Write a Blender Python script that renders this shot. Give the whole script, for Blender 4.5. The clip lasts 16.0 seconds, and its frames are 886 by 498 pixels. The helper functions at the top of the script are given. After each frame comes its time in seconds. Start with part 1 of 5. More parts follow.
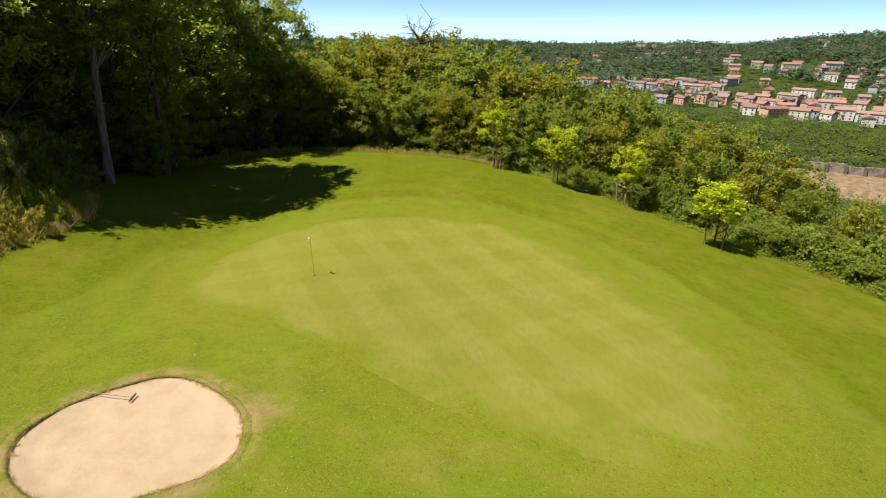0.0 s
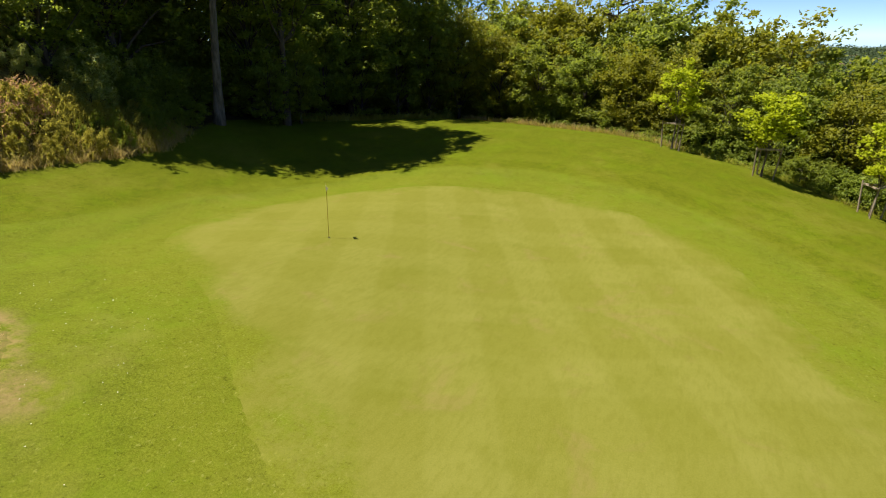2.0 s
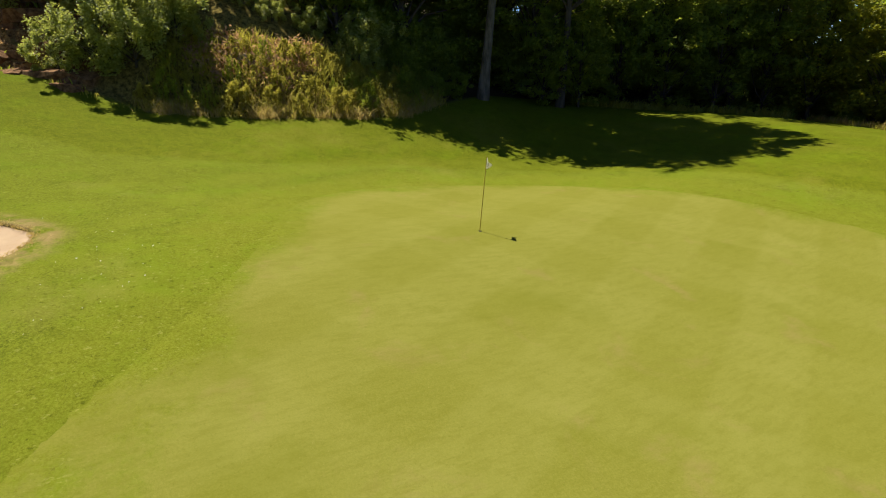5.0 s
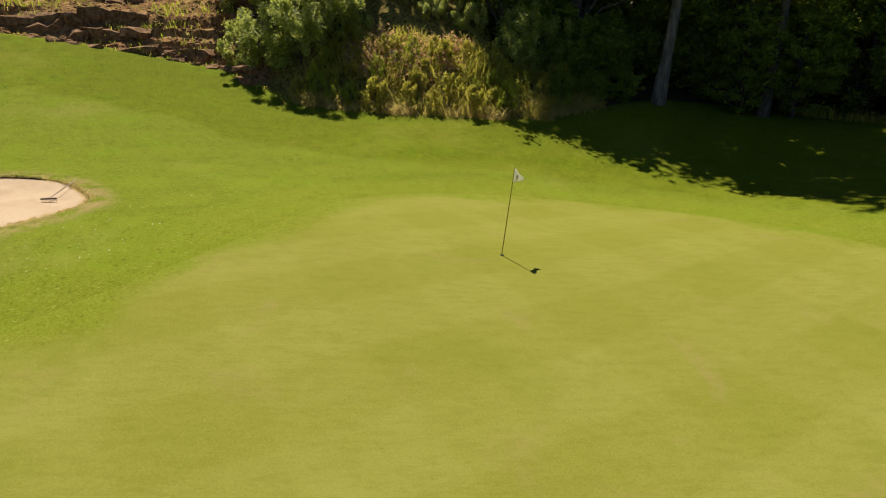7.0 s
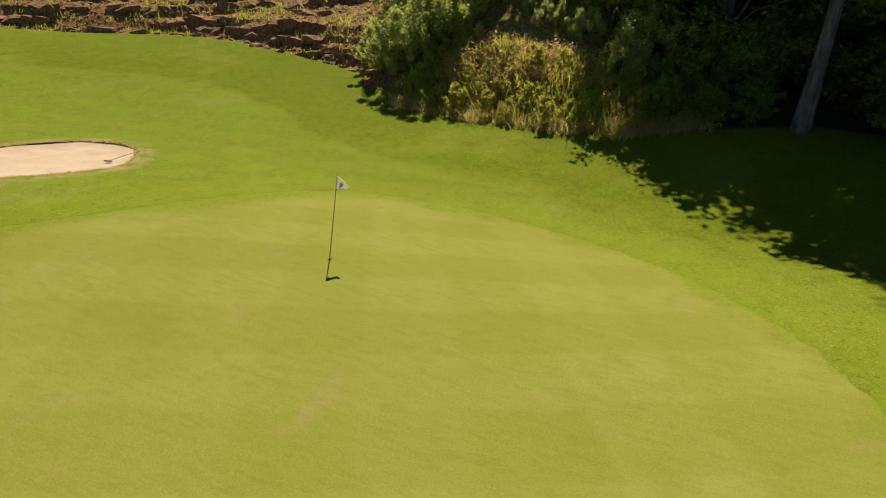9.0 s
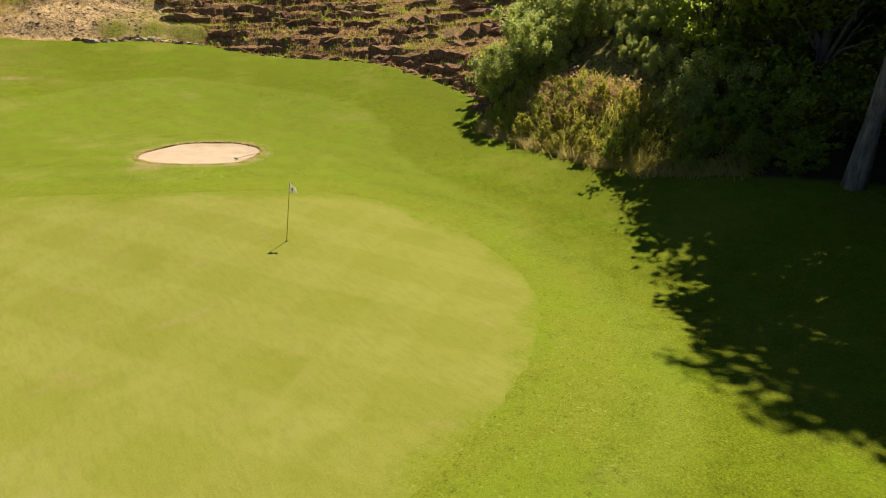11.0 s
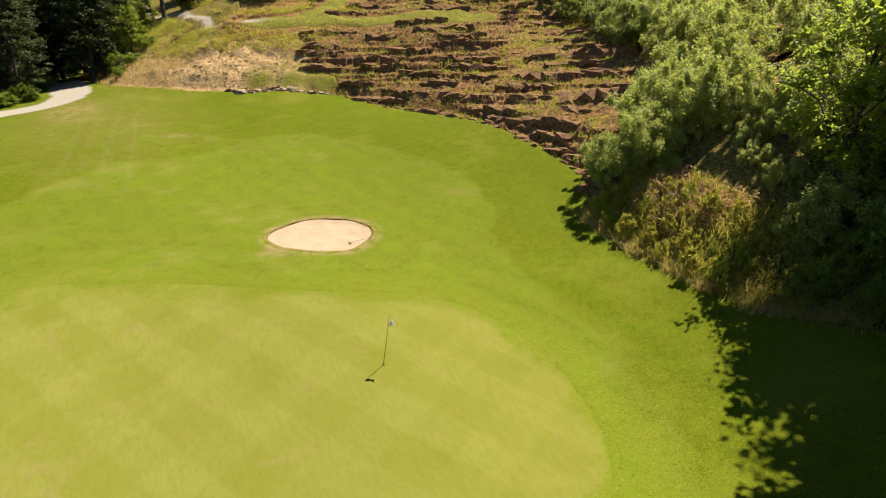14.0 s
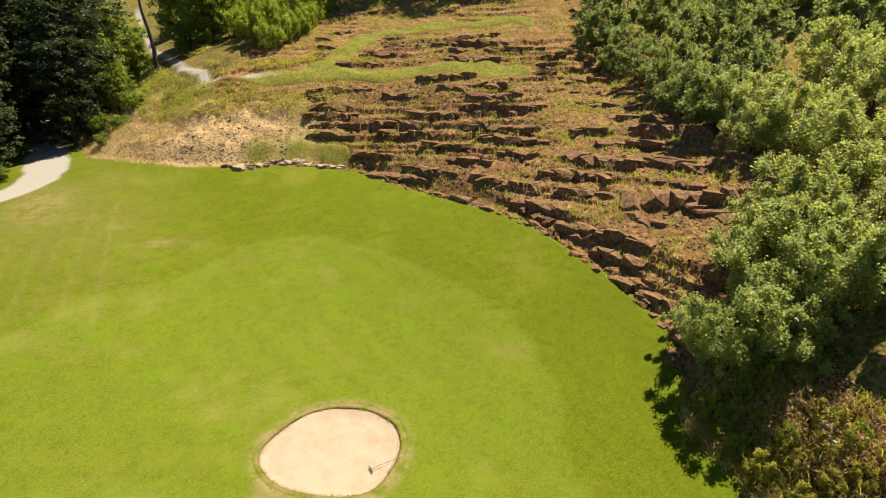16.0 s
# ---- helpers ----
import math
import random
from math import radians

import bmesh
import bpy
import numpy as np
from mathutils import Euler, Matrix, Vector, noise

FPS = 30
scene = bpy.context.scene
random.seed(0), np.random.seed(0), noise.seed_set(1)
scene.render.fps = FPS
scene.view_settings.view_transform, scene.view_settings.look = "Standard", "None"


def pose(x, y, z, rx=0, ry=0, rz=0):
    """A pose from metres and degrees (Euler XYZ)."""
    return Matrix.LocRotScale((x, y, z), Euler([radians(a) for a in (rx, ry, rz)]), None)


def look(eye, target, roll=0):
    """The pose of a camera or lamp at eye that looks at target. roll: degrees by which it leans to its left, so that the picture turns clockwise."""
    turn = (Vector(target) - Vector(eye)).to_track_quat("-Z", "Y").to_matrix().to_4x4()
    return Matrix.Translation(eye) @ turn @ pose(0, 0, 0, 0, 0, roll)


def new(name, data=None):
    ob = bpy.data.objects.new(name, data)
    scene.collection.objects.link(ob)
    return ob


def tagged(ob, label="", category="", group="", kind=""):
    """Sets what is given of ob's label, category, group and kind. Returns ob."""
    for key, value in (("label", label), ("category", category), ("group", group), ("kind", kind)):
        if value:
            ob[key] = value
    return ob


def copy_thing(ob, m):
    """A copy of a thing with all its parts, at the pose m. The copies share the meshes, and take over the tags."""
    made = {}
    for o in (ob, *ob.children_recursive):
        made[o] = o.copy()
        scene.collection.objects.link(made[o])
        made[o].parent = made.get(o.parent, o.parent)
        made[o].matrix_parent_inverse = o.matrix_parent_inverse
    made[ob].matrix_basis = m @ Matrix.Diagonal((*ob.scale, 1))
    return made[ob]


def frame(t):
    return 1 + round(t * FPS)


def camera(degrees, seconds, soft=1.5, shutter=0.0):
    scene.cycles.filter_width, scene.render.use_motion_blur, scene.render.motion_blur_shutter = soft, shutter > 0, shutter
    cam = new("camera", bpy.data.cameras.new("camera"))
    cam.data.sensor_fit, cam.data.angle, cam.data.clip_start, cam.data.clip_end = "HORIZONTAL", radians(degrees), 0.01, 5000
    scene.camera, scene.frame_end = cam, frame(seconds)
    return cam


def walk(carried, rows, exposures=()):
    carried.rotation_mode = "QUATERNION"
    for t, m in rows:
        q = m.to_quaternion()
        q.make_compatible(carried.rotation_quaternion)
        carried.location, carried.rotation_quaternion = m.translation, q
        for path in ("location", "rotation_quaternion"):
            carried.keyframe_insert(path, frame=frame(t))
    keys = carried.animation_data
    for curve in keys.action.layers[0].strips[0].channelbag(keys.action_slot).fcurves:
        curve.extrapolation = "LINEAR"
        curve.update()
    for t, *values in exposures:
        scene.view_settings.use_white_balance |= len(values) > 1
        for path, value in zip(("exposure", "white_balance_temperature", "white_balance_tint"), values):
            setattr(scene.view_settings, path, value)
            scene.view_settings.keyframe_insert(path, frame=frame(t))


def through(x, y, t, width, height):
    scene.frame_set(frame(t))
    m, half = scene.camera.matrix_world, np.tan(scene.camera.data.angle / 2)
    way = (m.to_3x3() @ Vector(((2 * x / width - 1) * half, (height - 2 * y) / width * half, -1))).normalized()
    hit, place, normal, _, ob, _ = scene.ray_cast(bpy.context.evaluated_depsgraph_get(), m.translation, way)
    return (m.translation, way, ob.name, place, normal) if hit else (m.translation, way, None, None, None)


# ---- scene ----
cam = camera(78.05, 16.0, soft=1.1)
# seconds, place in metres, turn in degrees (Euler XYZ)
PATH = [
    (0.0, 6.326, -25.540, 11.622, 68.20, -0.68, -0.29),
    (0.5, 8.763, -22.466, 9.858, 68.22, -0.51, 6.95),
    (1.0, 10.180, -20.062, 8.525, 68.35, -0.50, 13.54),
    (1.5, 11.060, -18.199, 7.774, 68.37, -0.47, 18.33),
    (2.0, 11.736, -16.417, 7.213, 68.41, -0.30, 23.11),
    (2.5, 12.067, -14.849, 6.781, 68.39, -0.36, 28.33),
    (3.0, 12.174, -13.372, 6.321, 68.44, -0.31, 33.72),
    (3.5, 12.240, -12.031, 5.958, 68.44, -0.07, 39.50),
    (4.0, 12.100, -10.812, 5.560, 68.48, -0.08, 44.39),
    (4.5, 12.137, -9.775, 5.280, 68.51, 0.13, 49.79),
    (5.0, 11.966, -8.679, 5.061, 68.72, 0.12, 58.08),
    (7.5, 11.972, -0.477, 4.667, 69.26, 0.88, 89.98),
    (8.0, 11.687, 2.106, 4.691, 69.35, 0.64, 97.54),
    (8.5, 11.202, 4.658, 4.661, 69.80, 0.67, 104.78),
    (9.0, 10.475, 7.452, 4.653, 70.06, 0.46, 112.74),
    (9.5, 9.647, 10.040, 4.652, 70.53, 0.23, 120.35),
    (12.0, 7.720, 19.815, 7.041, 71.46, -0.43, 144.39),
    (12.5, 7.664, 20.270, 7.824, 71.50, -0.57, 146.06),
    (13.0, 7.493, 19.865, 8.781, 71.46, -0.55, 147.80),
    (13.5, 7.412, 18.771, 9.638, 71.46, -0.50, 149.15),
    (14.0, 7.258, 16.891, 10.638, 71.45, -0.57, 150.02),
    (14.5, 6.893, 14.604, 11.944, 71.43, -0.53, 150.57),
    (15.0, 6.000, 12.007, 13.762, 71.28, -0.39, 150.78),
    (15.5, 4.731, 9.295, 15.425, 71.08, -0.21, 150.98),
    (16.0, 3.442, 6.327, 17.089, 71.30, -0.29, 151.01),
]
walk(cam, [(t, pose(x, y, z, rx, ry, rz)) for t, x, y, z, rx, ry, rz in PATH],
     exposures=((0.0, 0.95), (3.0, 0.88), (5.0, 0.86), (9.0, 0.85), (12.5, 1.12), (14.5, 1.12), (16.0, 1.18)))

# ---- world, sun ----
SUN_WAY = Vector((-1.12, -0.25, 2.15)).normalized()      # towards the sun
world = bpy.data.worlds.new("sky")
scene.world = world
world.use_nodes = True
wn = world.node_tree.nodes
sky = wn.new("ShaderNodeTexSky")
sky.sky_type, sky.sun_disc = "NISHITA", False
sky.sun_elevation = math.asin(SUN_WAY.z)
sky.sun_rotation = math.atan2(SUN_WAY.x, SUN_WAY.y)
sky.air_density, sky.dust_density, sky.ozone_density, sky.altitude = 0.56, 0.0, 4.5, 3000
wn["Background"].inputs["Strength"].default_value = 0.092
world.node_tree.links.new(sky.outputs[0], wn["Background"].inputs["Color"])
sun = new("sun", bpy.data.lights.new("sun", "SUN"))
sun.data.energy, sun.data.angle, sun.data.color = 4.9, radians(0.55), (1.0, 0.94, 0.82)
sun.matrix_world = look((0, 0, 60), Vector((0, 0, 60)) - SUN_WAY)

# ---- materials ----


class Nodes:
    """A material's node tree, with short calls for the nodes that the materials share."""

    def __init__(self, name):
        self.mat = bpy.data.materials.new(name)
        self.mat.use_nodes = True
        self.t = self.mat.node_tree
        self.out = self.t.nodes["Material Output"]
        self.bsdf = self.t.nodes["Principled BSDF"]
        self.pos = self.t.nodes.new("ShaderNodeNewGeometry").outputs["Position"]

    def put(self, socket, value):
        if hasattr(value, "is_linked"):
            self.t.links.new(value, socket)
        elif isinstance(value, tuple) and len(value) == 3 and socket.type == "RGBA":
            socket.default_value = (*value, 1)
        else:
            socket.default_value = value

    def noise(self, scale, detail=4.0, rough=0.55, where=None, warp=0.0):
        n = self.t.nodes.new("ShaderNodeTexNoise")
        n.inputs["Scale"].default_value, n.inputs["Detail"].default_value = scale, detail
        n.inputs["Roughness"].default_value, n.inputs["Distortion"].default_value = rough, warp
        self.t.links.new(where or self.pos, n.inputs["Vector"])
        return n.outputs["Fac"]

    def span(self, value, a, b, c=0.0, d=1.0, smooth=True):
        n = self.t.nodes.new("ShaderNodeMapRange")
        n.interpolation_type = "SMOOTHSTEP" if smooth else "LINEAR"
        for socket, v in zip(n.inputs, (value, a, b, c, d)):
            self.put(socket, v)
        return n.outputs[0]

    def mix(self, fac, a, b, how="MIX"):
        n = self.t.nodes.new("ShaderNodeMix")
        n.data_type, n.blend_type = "RGBA", how
        self.put(n.inputs[0], fac), self.put(n.inputs[6], a), self.put(n.inputs[7], b)
        return n.outputs[2]

    def math(self, how, a, b=0.0):
        n = self.t.nodes.new("ShaderNodeMath")
        n.operation = how
        self.put(n.inputs[0], a), self.put(n.inputs[1], b)
        return n.outputs[0]

    def zone(self, name):
        n = self.t.nodes.new("ShaderNodeAttribute")
        n.attribute_name = name
        return n.outputs["Fac"]

    def mapped(self, scale=(1, 1, 1), turn=0.0, local=False):
        n = self.t.nodes.new("ShaderNodeMapping")
        n.inputs["Scale"].default_value = scale
        n.inputs["Rotation"].default_value = (0, 0, turn)
        src = self.t.nodes.new("ShaderNodeTexCoord").outputs["Object"] if local else self.pos
        self.t.links.new(src, n.inputs["Vector"])
        return n.outputs[0]

    def bump(self, height, strength, distance):
        n = self.t.nodes.new("ShaderNodeBump")
        n.inputs["Strength"].default_value, n.inputs["Distance"].default_value = strength, distance
        self.put(n.inputs["Height"], height)
        self.t.links.new(n.outputs[0], self.bsdf.inputs["Normal"])

    def island(self):
        return self.t.nodes.new("ShaderNodeNewGeometry").outputs["Random Per Island"]

    def each(self):
        return self.t.nodes.new("ShaderNodeObjectInfo").outputs["Random"]

    def done(self, colour, rough=0.8, spec=0.3, metal=0.0):
        self.put(self.bsdf.inputs["Base Color"], colour)
        self.put(self.bsdf.inputs["Roughness"], rough)
        self.put(self.bsdf.inputs["Specular IOR Level"], spec)
        self.put(self.bsdf.inputs["Metallic"], metal)
        return self.mat


def grass_mix(n, dark, light, dry):
    """Mown turf: fine blades, mottling, greener and drier patches, pale and dark specks."""
    c = n.mix(n.span(n.noise(24, 5, 0.8), 0.36, 0.64), dark, light)
    c = n.mix(n.span(n.noise(0.42, 6, 0.7, warp=0.3), 0.44, 0.66, 0.0, 0.55), c, (light[0] * 0.74, light[1] * 0.93, light[2] * 0.5))
    c = n.mix(n.span(n.noise(1.7, 6, 0.78), 0.46, 0.66, 0.0, 0.40), c, tuple(v * 0.92 for v in dark))
    c = n.mix(n.span(n.noise(0.19, 6, 0.7), 0.50, 0.72, 0.0, 0.55), c, dry)
    c = n.mix(n.span(n.noise(7.5, 5, 0.85), 0.54, 0.68, 0.0, 0.72), c, tuple(v * 0.45 for v in dark))
    c = n.mix(n.span(n.noise(11, 3, 0.7, where=n.mapped((1, 0.7, 1), turn=0.6)), 0.60, 0.70, 0.0, 0.42), c, (light[0] * 1.75, light[1] * 1.6, light[2] * 4.0))
    return c


def ground_material():
    n = Nodes("ground_turf")
    turf = grass_mix(n, (0.074, 0.091, 0.006), (0.152, 0.172, 0.014), (0.184, 0.170, 0.034))
    # swathes left by the mower on the fairway
    strip = n.t.nodes.new("ShaderNodeTexWave")
    strip.inputs["Scale"].default_value, strip.inputs["Distortion"].default_value = 0.16, 1.5
    strip.inputs["Detail"].default_value = 1.0
    n.t.links.new(n.mapped(turn=radians(-12)), strip.inputs["Vector"])
    turf = n.mix(n.math("MULTIPLY", strip.outputs["Fac"], 0.10), turf, (0.16, 0.182, 0.014))
    long = grass_mix(n, (0.057, 0.072, 0.003), (0.137, 0.153, 0.008), (0.166, 0.156, 0.020))
    turf = n.mix(n.zone("rough"), turf, long)
    # rounds of the mower that follow the edge of the green
    arc = n.math("SINE", n.math("MULTIPLY", n.zone("round"), 2.6))
    arc = n.math("MULTIPLY", n.span(arc, -0.8, 0.8, 0.0, 0.24), n.span(n.zone("round"), 3.0, 10.0, 1.0, 0.0))
    turf = n.mix(n.math("MULTIPLY", arc, n.span(n.noise(0.5, 5, 0.7), 0.35, 0.6)), turf, (0.165, 0.178, 0.016))
    turf = n.mix(n.zone("parched"), turf, grass_mix(n, (0.098, 0.088, 0.012), (0.175, 0.162, 0.030), (0.225, 0.180, 0.060)))
    turf = n.mix(n.zone("dry"), turf, n.mix(n.span(n.noise(2.5, 7, 0.8), 0.36, 0.64), (0.092, 0.098, 0.008), (0.225, 0.200, 0.038)))
    collar = grass_mix(n, (0.104, 0.117, 0.007), (0.158, 0.174, 0.016), (0.176, 0.170, 0.026))
    c = n.mix(n.zone("collar"), turf, collar)
    straw = n.mix(n.noise(9, 5, 0.7), (0.14, 0.10, 0.034), (0.30, 0.225, 0.09))
    worn = n.math("MULTIPLY", n.zone("worn"), n.span(n.noise(1.1, 6, 0.7), 0.35, 0.6))
    c = n.mix(worn, c, straw)
    weeds = n.mix(n.span(n.noise(5, 7, 0.8), 0.36, 0.64), (0.045, 0.038, 0.010), (0.24, 0.18, 0.045))
    c = n.mix(n.zone("weeds"), c, weeds)
    litter = n.mix(n.noise(6, 6, 0.7), (0.025, 0.02, 0.012), (0.07, 0.055, 0.03))
    c = n.mix(n.zone("litter"), c, litter)
    stone = n.mix(n.span(n.noise(2.2, 8, 0.72), 0.3, 0.7), (0.11, 0.052, 0.017), (0.42, 0.25, 0.095))
    stone = n.mix(n.span(n.noise(0.45, 4), 0.42, 0.66, 0, 0.75), stone, (0.19, 0.090, 0.034))
    stone = n.mix(n.span(n.noise(9, 6, 0.85), 0.45, 0.62, 0, 0.7), stone, (0.052, 0.024, 0.009))
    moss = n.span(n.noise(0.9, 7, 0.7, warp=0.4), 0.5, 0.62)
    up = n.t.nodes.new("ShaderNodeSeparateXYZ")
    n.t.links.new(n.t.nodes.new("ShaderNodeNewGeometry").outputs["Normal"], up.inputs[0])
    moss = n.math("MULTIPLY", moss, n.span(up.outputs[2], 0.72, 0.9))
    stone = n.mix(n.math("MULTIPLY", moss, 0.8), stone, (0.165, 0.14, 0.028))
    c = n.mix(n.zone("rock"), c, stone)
    soil = n.mix(n.span(n.noise(4.5, 8, 0.85), 0.36, 0.64), (0.20, 0.115, 0.042), (0.58, 0.39, 0.185))
    c = n.mix(n.zone("soil"), c, soil)
    gravel = n.mix(n.noise(14, 6, 0.75), (0.25, 0.21, 0.16), (0.39, 0.34, 0.27))
    c = n.mix(n.zone("path"), c, gravel)
    far = n.mix(n.noise(0.02, 8, 0.7), (0.018, 0.030, 0.008), (0.055, 0.075, 0.018))
    c = n.mix(n.zone("far"), c, far)
    hard = n.math("MAXIMUM", n.zone("rock"), n.zone("soil"))
    rel = n.mix(hard, n.noise(16, 6, 0.75), n.noise(3.2, 9, 0.7))
    b = n.t.nodes.new("ShaderNodeBump")
    b.inputs["Strength"].default_value = 0.85
    n.put(b.inputs["Distance"], n.span(hard, 0, 1, 0.028, 0.11, False))
    n.put(b.inputs["Height"], rel)
    n.t.links.new(b.outputs[0], n.bsdf.inputs["Normal"])
    return n.done(c, 0.95, 0.04)


def green_material():
    n = Nodes("green_turf")
    fine = n.noise(30, 4, 0.7)
    c = n.mix(n.span(fine, 0.30, 0.70), (0.145, 0.145, 0.019), (0.172, 0.169, 0.027))
    for turn, scale, amount in ((radians(-25), 0.105, 0.19), (radians(62), 0.085, 0.13)):
        w = n.t.nodes.new("ShaderNodeTexWave")
        w.inputs["Scale"].default_value, w.inputs["Distortion"].default_value = scale, 0.5
        w.inputs["Detail"].default_value, w.inputs["Detail Scale"].default_value = 2.0, 0.4
        n.t.links.new(n.mapped(turn=turn), w.inputs["Vector"])
        c = n.mix(n.math("MULTIPLY", n.math("MULTIPLY", n.span(w.outputs["Fac"], 0.36, 0.64), n.span(n.noise(0.35, 5, 0.7), 0.3, 0.7, 0.45, 1.5)), amount), c, (0.222, 0.215, 0.050))
    c = n.mix(n.span(n.noise(0.33, 5, 0.6), 0.5, 0.75, 0, 0.42), c, (0.112, 0.120, 0.007))
    worn = n.math("MULTIPLY", n.span(n.noise(0.5, 6, 0.65, warp=0.5), 0.56, 0.7), 0.5)
    c = n.mix(worn, c, (0.200, 0.158, 0.048))
    edge = n.span(n.math("ADD", n.zone("edge"), n.math("MULTIPLY", n.math("SUBTRACT", n.noise(1.4, 7, 0.8), 0.5), 1.8)), 0.2, 0.9)
    c = n.mix(edge, c, grass_mix(n, (0.104, 0.117, 0.007), (0.158, 0.174, 0.016), (0.176, 0.170, 0.026)))
    streak = n.noise(7, 5, 0.8, where=n.mapped((1, 0.22, 1), turn=radians(-25)))
    c = n.mix(n.span(streak, 0.44, 0.64, 0.0, 0.24), c, (0.112, 0.112, 0.008))
    c = n.mix(n.span(n.noise(13, 5, 0.9), 0.56, 0.70, 0.0, 0.40), c, (0.086, 0.088, 0.004))
    c = n.mix(n.span(n.noise(19, 4, 0.9), 0.62, 0.72, 0.0, 0.45), c, (0.25, 0.24, 0.07))
    n.bump(n.noise(20, 5, 0.85), 0.7, 0.014)
    return n.done(c, 0.95, 0.05)


def sand_material():
    n = Nodes("bunker_sand")
    c = n.mix(n.span(n.noise(0.9, 6, 0.65), 0.35, 0.75), (0.375, 0.275, 0.175), (0.30, 0.208, 0.125))
    c = n.mix(n.span(n.noise(60, 3, 0.6), 0.4, 0.7, 0, 0.35), c, (0.44, 0.335, 0.23))
    n.bump(n.math("ADD", n.math("MULTIPLY", n.noise(0.9, 3), 0.8), n.noise(5, 7, 0.75)), 0.5, 0.06)
    return n.done(c, 0.95, 0.1)


def leaf_material(name, dark, light, gloss=0.15, through=0.45, patch=0.5):
    n = Nodes(name)
    c = n.mix(n.island(), dark, light)
    c = n.mix(n.span(n.each(), 0, 1, 0.0, 0.3, False), c, tuple(v * 0.7 for v in light))
    c = n.mix(n.span(n.noise(patch, 4), 0.45, 0.7, 0, 0.3 if patch > 0.1 else 0.75), c, dark)
    n.done(c, 0.55, gloss)
    tr = n.t.nodes.new("ShaderNodeBsdfTranslucent")
    n.t.links.new(n.mix(0.5, c, tuple(min(v * k, 0.9) for v, k in zip(light, (1.25, 1.2, 0.6)))), tr.inputs["Color"])
    mx = n.t.nodes.new("ShaderNodeMixShader")
    mx.inputs[0].default_value = through
    n.t.links.new(n.bsdf.outputs[0], mx.inputs[1])
    n.t.links.new(tr.outputs[0], mx.inputs[2])
    n.t.links.new(mx.outputs[0], n.out.inputs["Surface"])
    return n.mat


def bark_material(name, dark, light):
    n = Nodes(name)
    f = n.noise(5, 6, 0.7, where=n.mapped((1, 1, 0.2)))
    n.bump(f, 0.8, 0.05)
    return n.done(n.mix(n.span(f, 0.3, 0.7), dark, light), 0.9, 0.2)


def plain(name, a, b, scale=3.0, rough=0.8, spec=0.3, metal=0.0, bump=0.0):
    n = Nodes(name)
    f = n.noise(scale, 6, 0.65)
    if bump:
        n.bump(f, 0.6, bump)
    c = n.mix(n.span(f, 0.3, 0.7), a, b)
    return n.done(c, rough, spec, metal)


def varied(name, tones, rough=0.85):
    """One tone out of several for each object."""
    n = Nodes(name)
    r = n.t.nodes.new("ShaderNodeValToRGB")
    r.color_ramp.interpolation = "CONSTANT"
    while len(r.color_ramp.elements) < len(tones):
        r.color_ramp.elements.new(0.5)
    for k, (e, tone) in enumerate(zip(r.color_ramp.elements, tones)):
        e.position, e.color = k / len(tones), (*tone, 1)
    n.t.links.new(n.each(), r.inputs[0])
    c = n.mix(n.span(n.noise(0.4, 6, 0.7), 0.3, 0.8, 0, 0.4), r.outputs[0], (0.2, 0.16, 0.13))
    return n.done(c, rough, 0.2)


M_GROUND, M_GREEN, M_SAND = ground_material(), green_material(), sand_material()
M_MAPLE = leaf_material("maple_leaves", (0.140, 0.158, 0.012), (0.345, 0.340, 0.028), 0.3, 0.5)
M_OAK = leaf_material("hornbeam_leaves", (0.095, 0.140, 0.020), (0.340, 0.400, 0.060), 0.4, 0.68)
M_ASH = leaf_material("ash_leaves", (0.110, 0.152, 0.018), (0.320, 0.365, 0.045), 0.4, 0.64)
M_WILLOW = leaf_material("willow_leaves", (0.130, 0.165, 0.022), (0.490, 0.520, 0.140), 0.7, 0.52)
M_HAZEL = leaf_material("hazel_leaves", (0.085, 0.118, 0.026), (0.330, 0.372, 0.090), 0.5, 0.5)
M_HEDGE = leaf_material("hedge_leaves", (0.095, 0.145, 0.016), (0.285, 0.345, 0.040), 0.3)
M_GOLD = leaf_material("golden_maple_leaves", (0.31, 0.37, 0.010), (0.52, 0.57, 0.030), 0.15, 0.5)
M_FIR = leaf_material("fir_needles", (0.022, 0.038, 0.012), (0.085, 0.105, 0.026), 0.3, 0.3)
M_WEED = leaf_material("weed_leaves", (0.20, 0.20, 0.028), (0.50, 0.45, 0.095), 0.1, 0.58)
M_STRAW = leaf_material("dry_grass_blades", (0.28, 0.20, 0.075), (0.56, 0.44, 0.20), 0.1, 0.55)
M_HEATH = leaf_material("dry_heath_twigs", (0.27, 0.15, 0.085), (0.58, 0.36, 0.24), 0.1, 0.5)
# bluish tint puts the distance haze into the leaf colour
M_FARHAZE = leaf_material("haze_tinted_far_leaves", (0.040, 0.066, 0.036), (0.120, 0.160, 0.078), 0.1, 0.3, 0.012)
M_VALLEY = leaf_material("valley_tree_leaves", (0.050, 0.085, 0.016), (0.170, 0.215, 0.036), 0.15, 0.4, 0.03)
M_BLADE = leaf_material("turf_blades", (0.062, 0.085, 0.006), (0.205, 0.225, 0.020), 0.1, 0.35, 0.3)
M_BRAMBLE = leaf_material("bramble_leaves", (0.150, 0.200, 0.016), (0.400, 0.450, 0.055), 0.3, 0.58)
M_BARK = bark_material("grey_bark", (0.05, 0.042, 0.032), (0.17, 0.145, 0.115))
M_BARKDARK = bark_material("dark_bark", (0.03, 0.024, 0.018), (0.10, 0.08, 0.06))
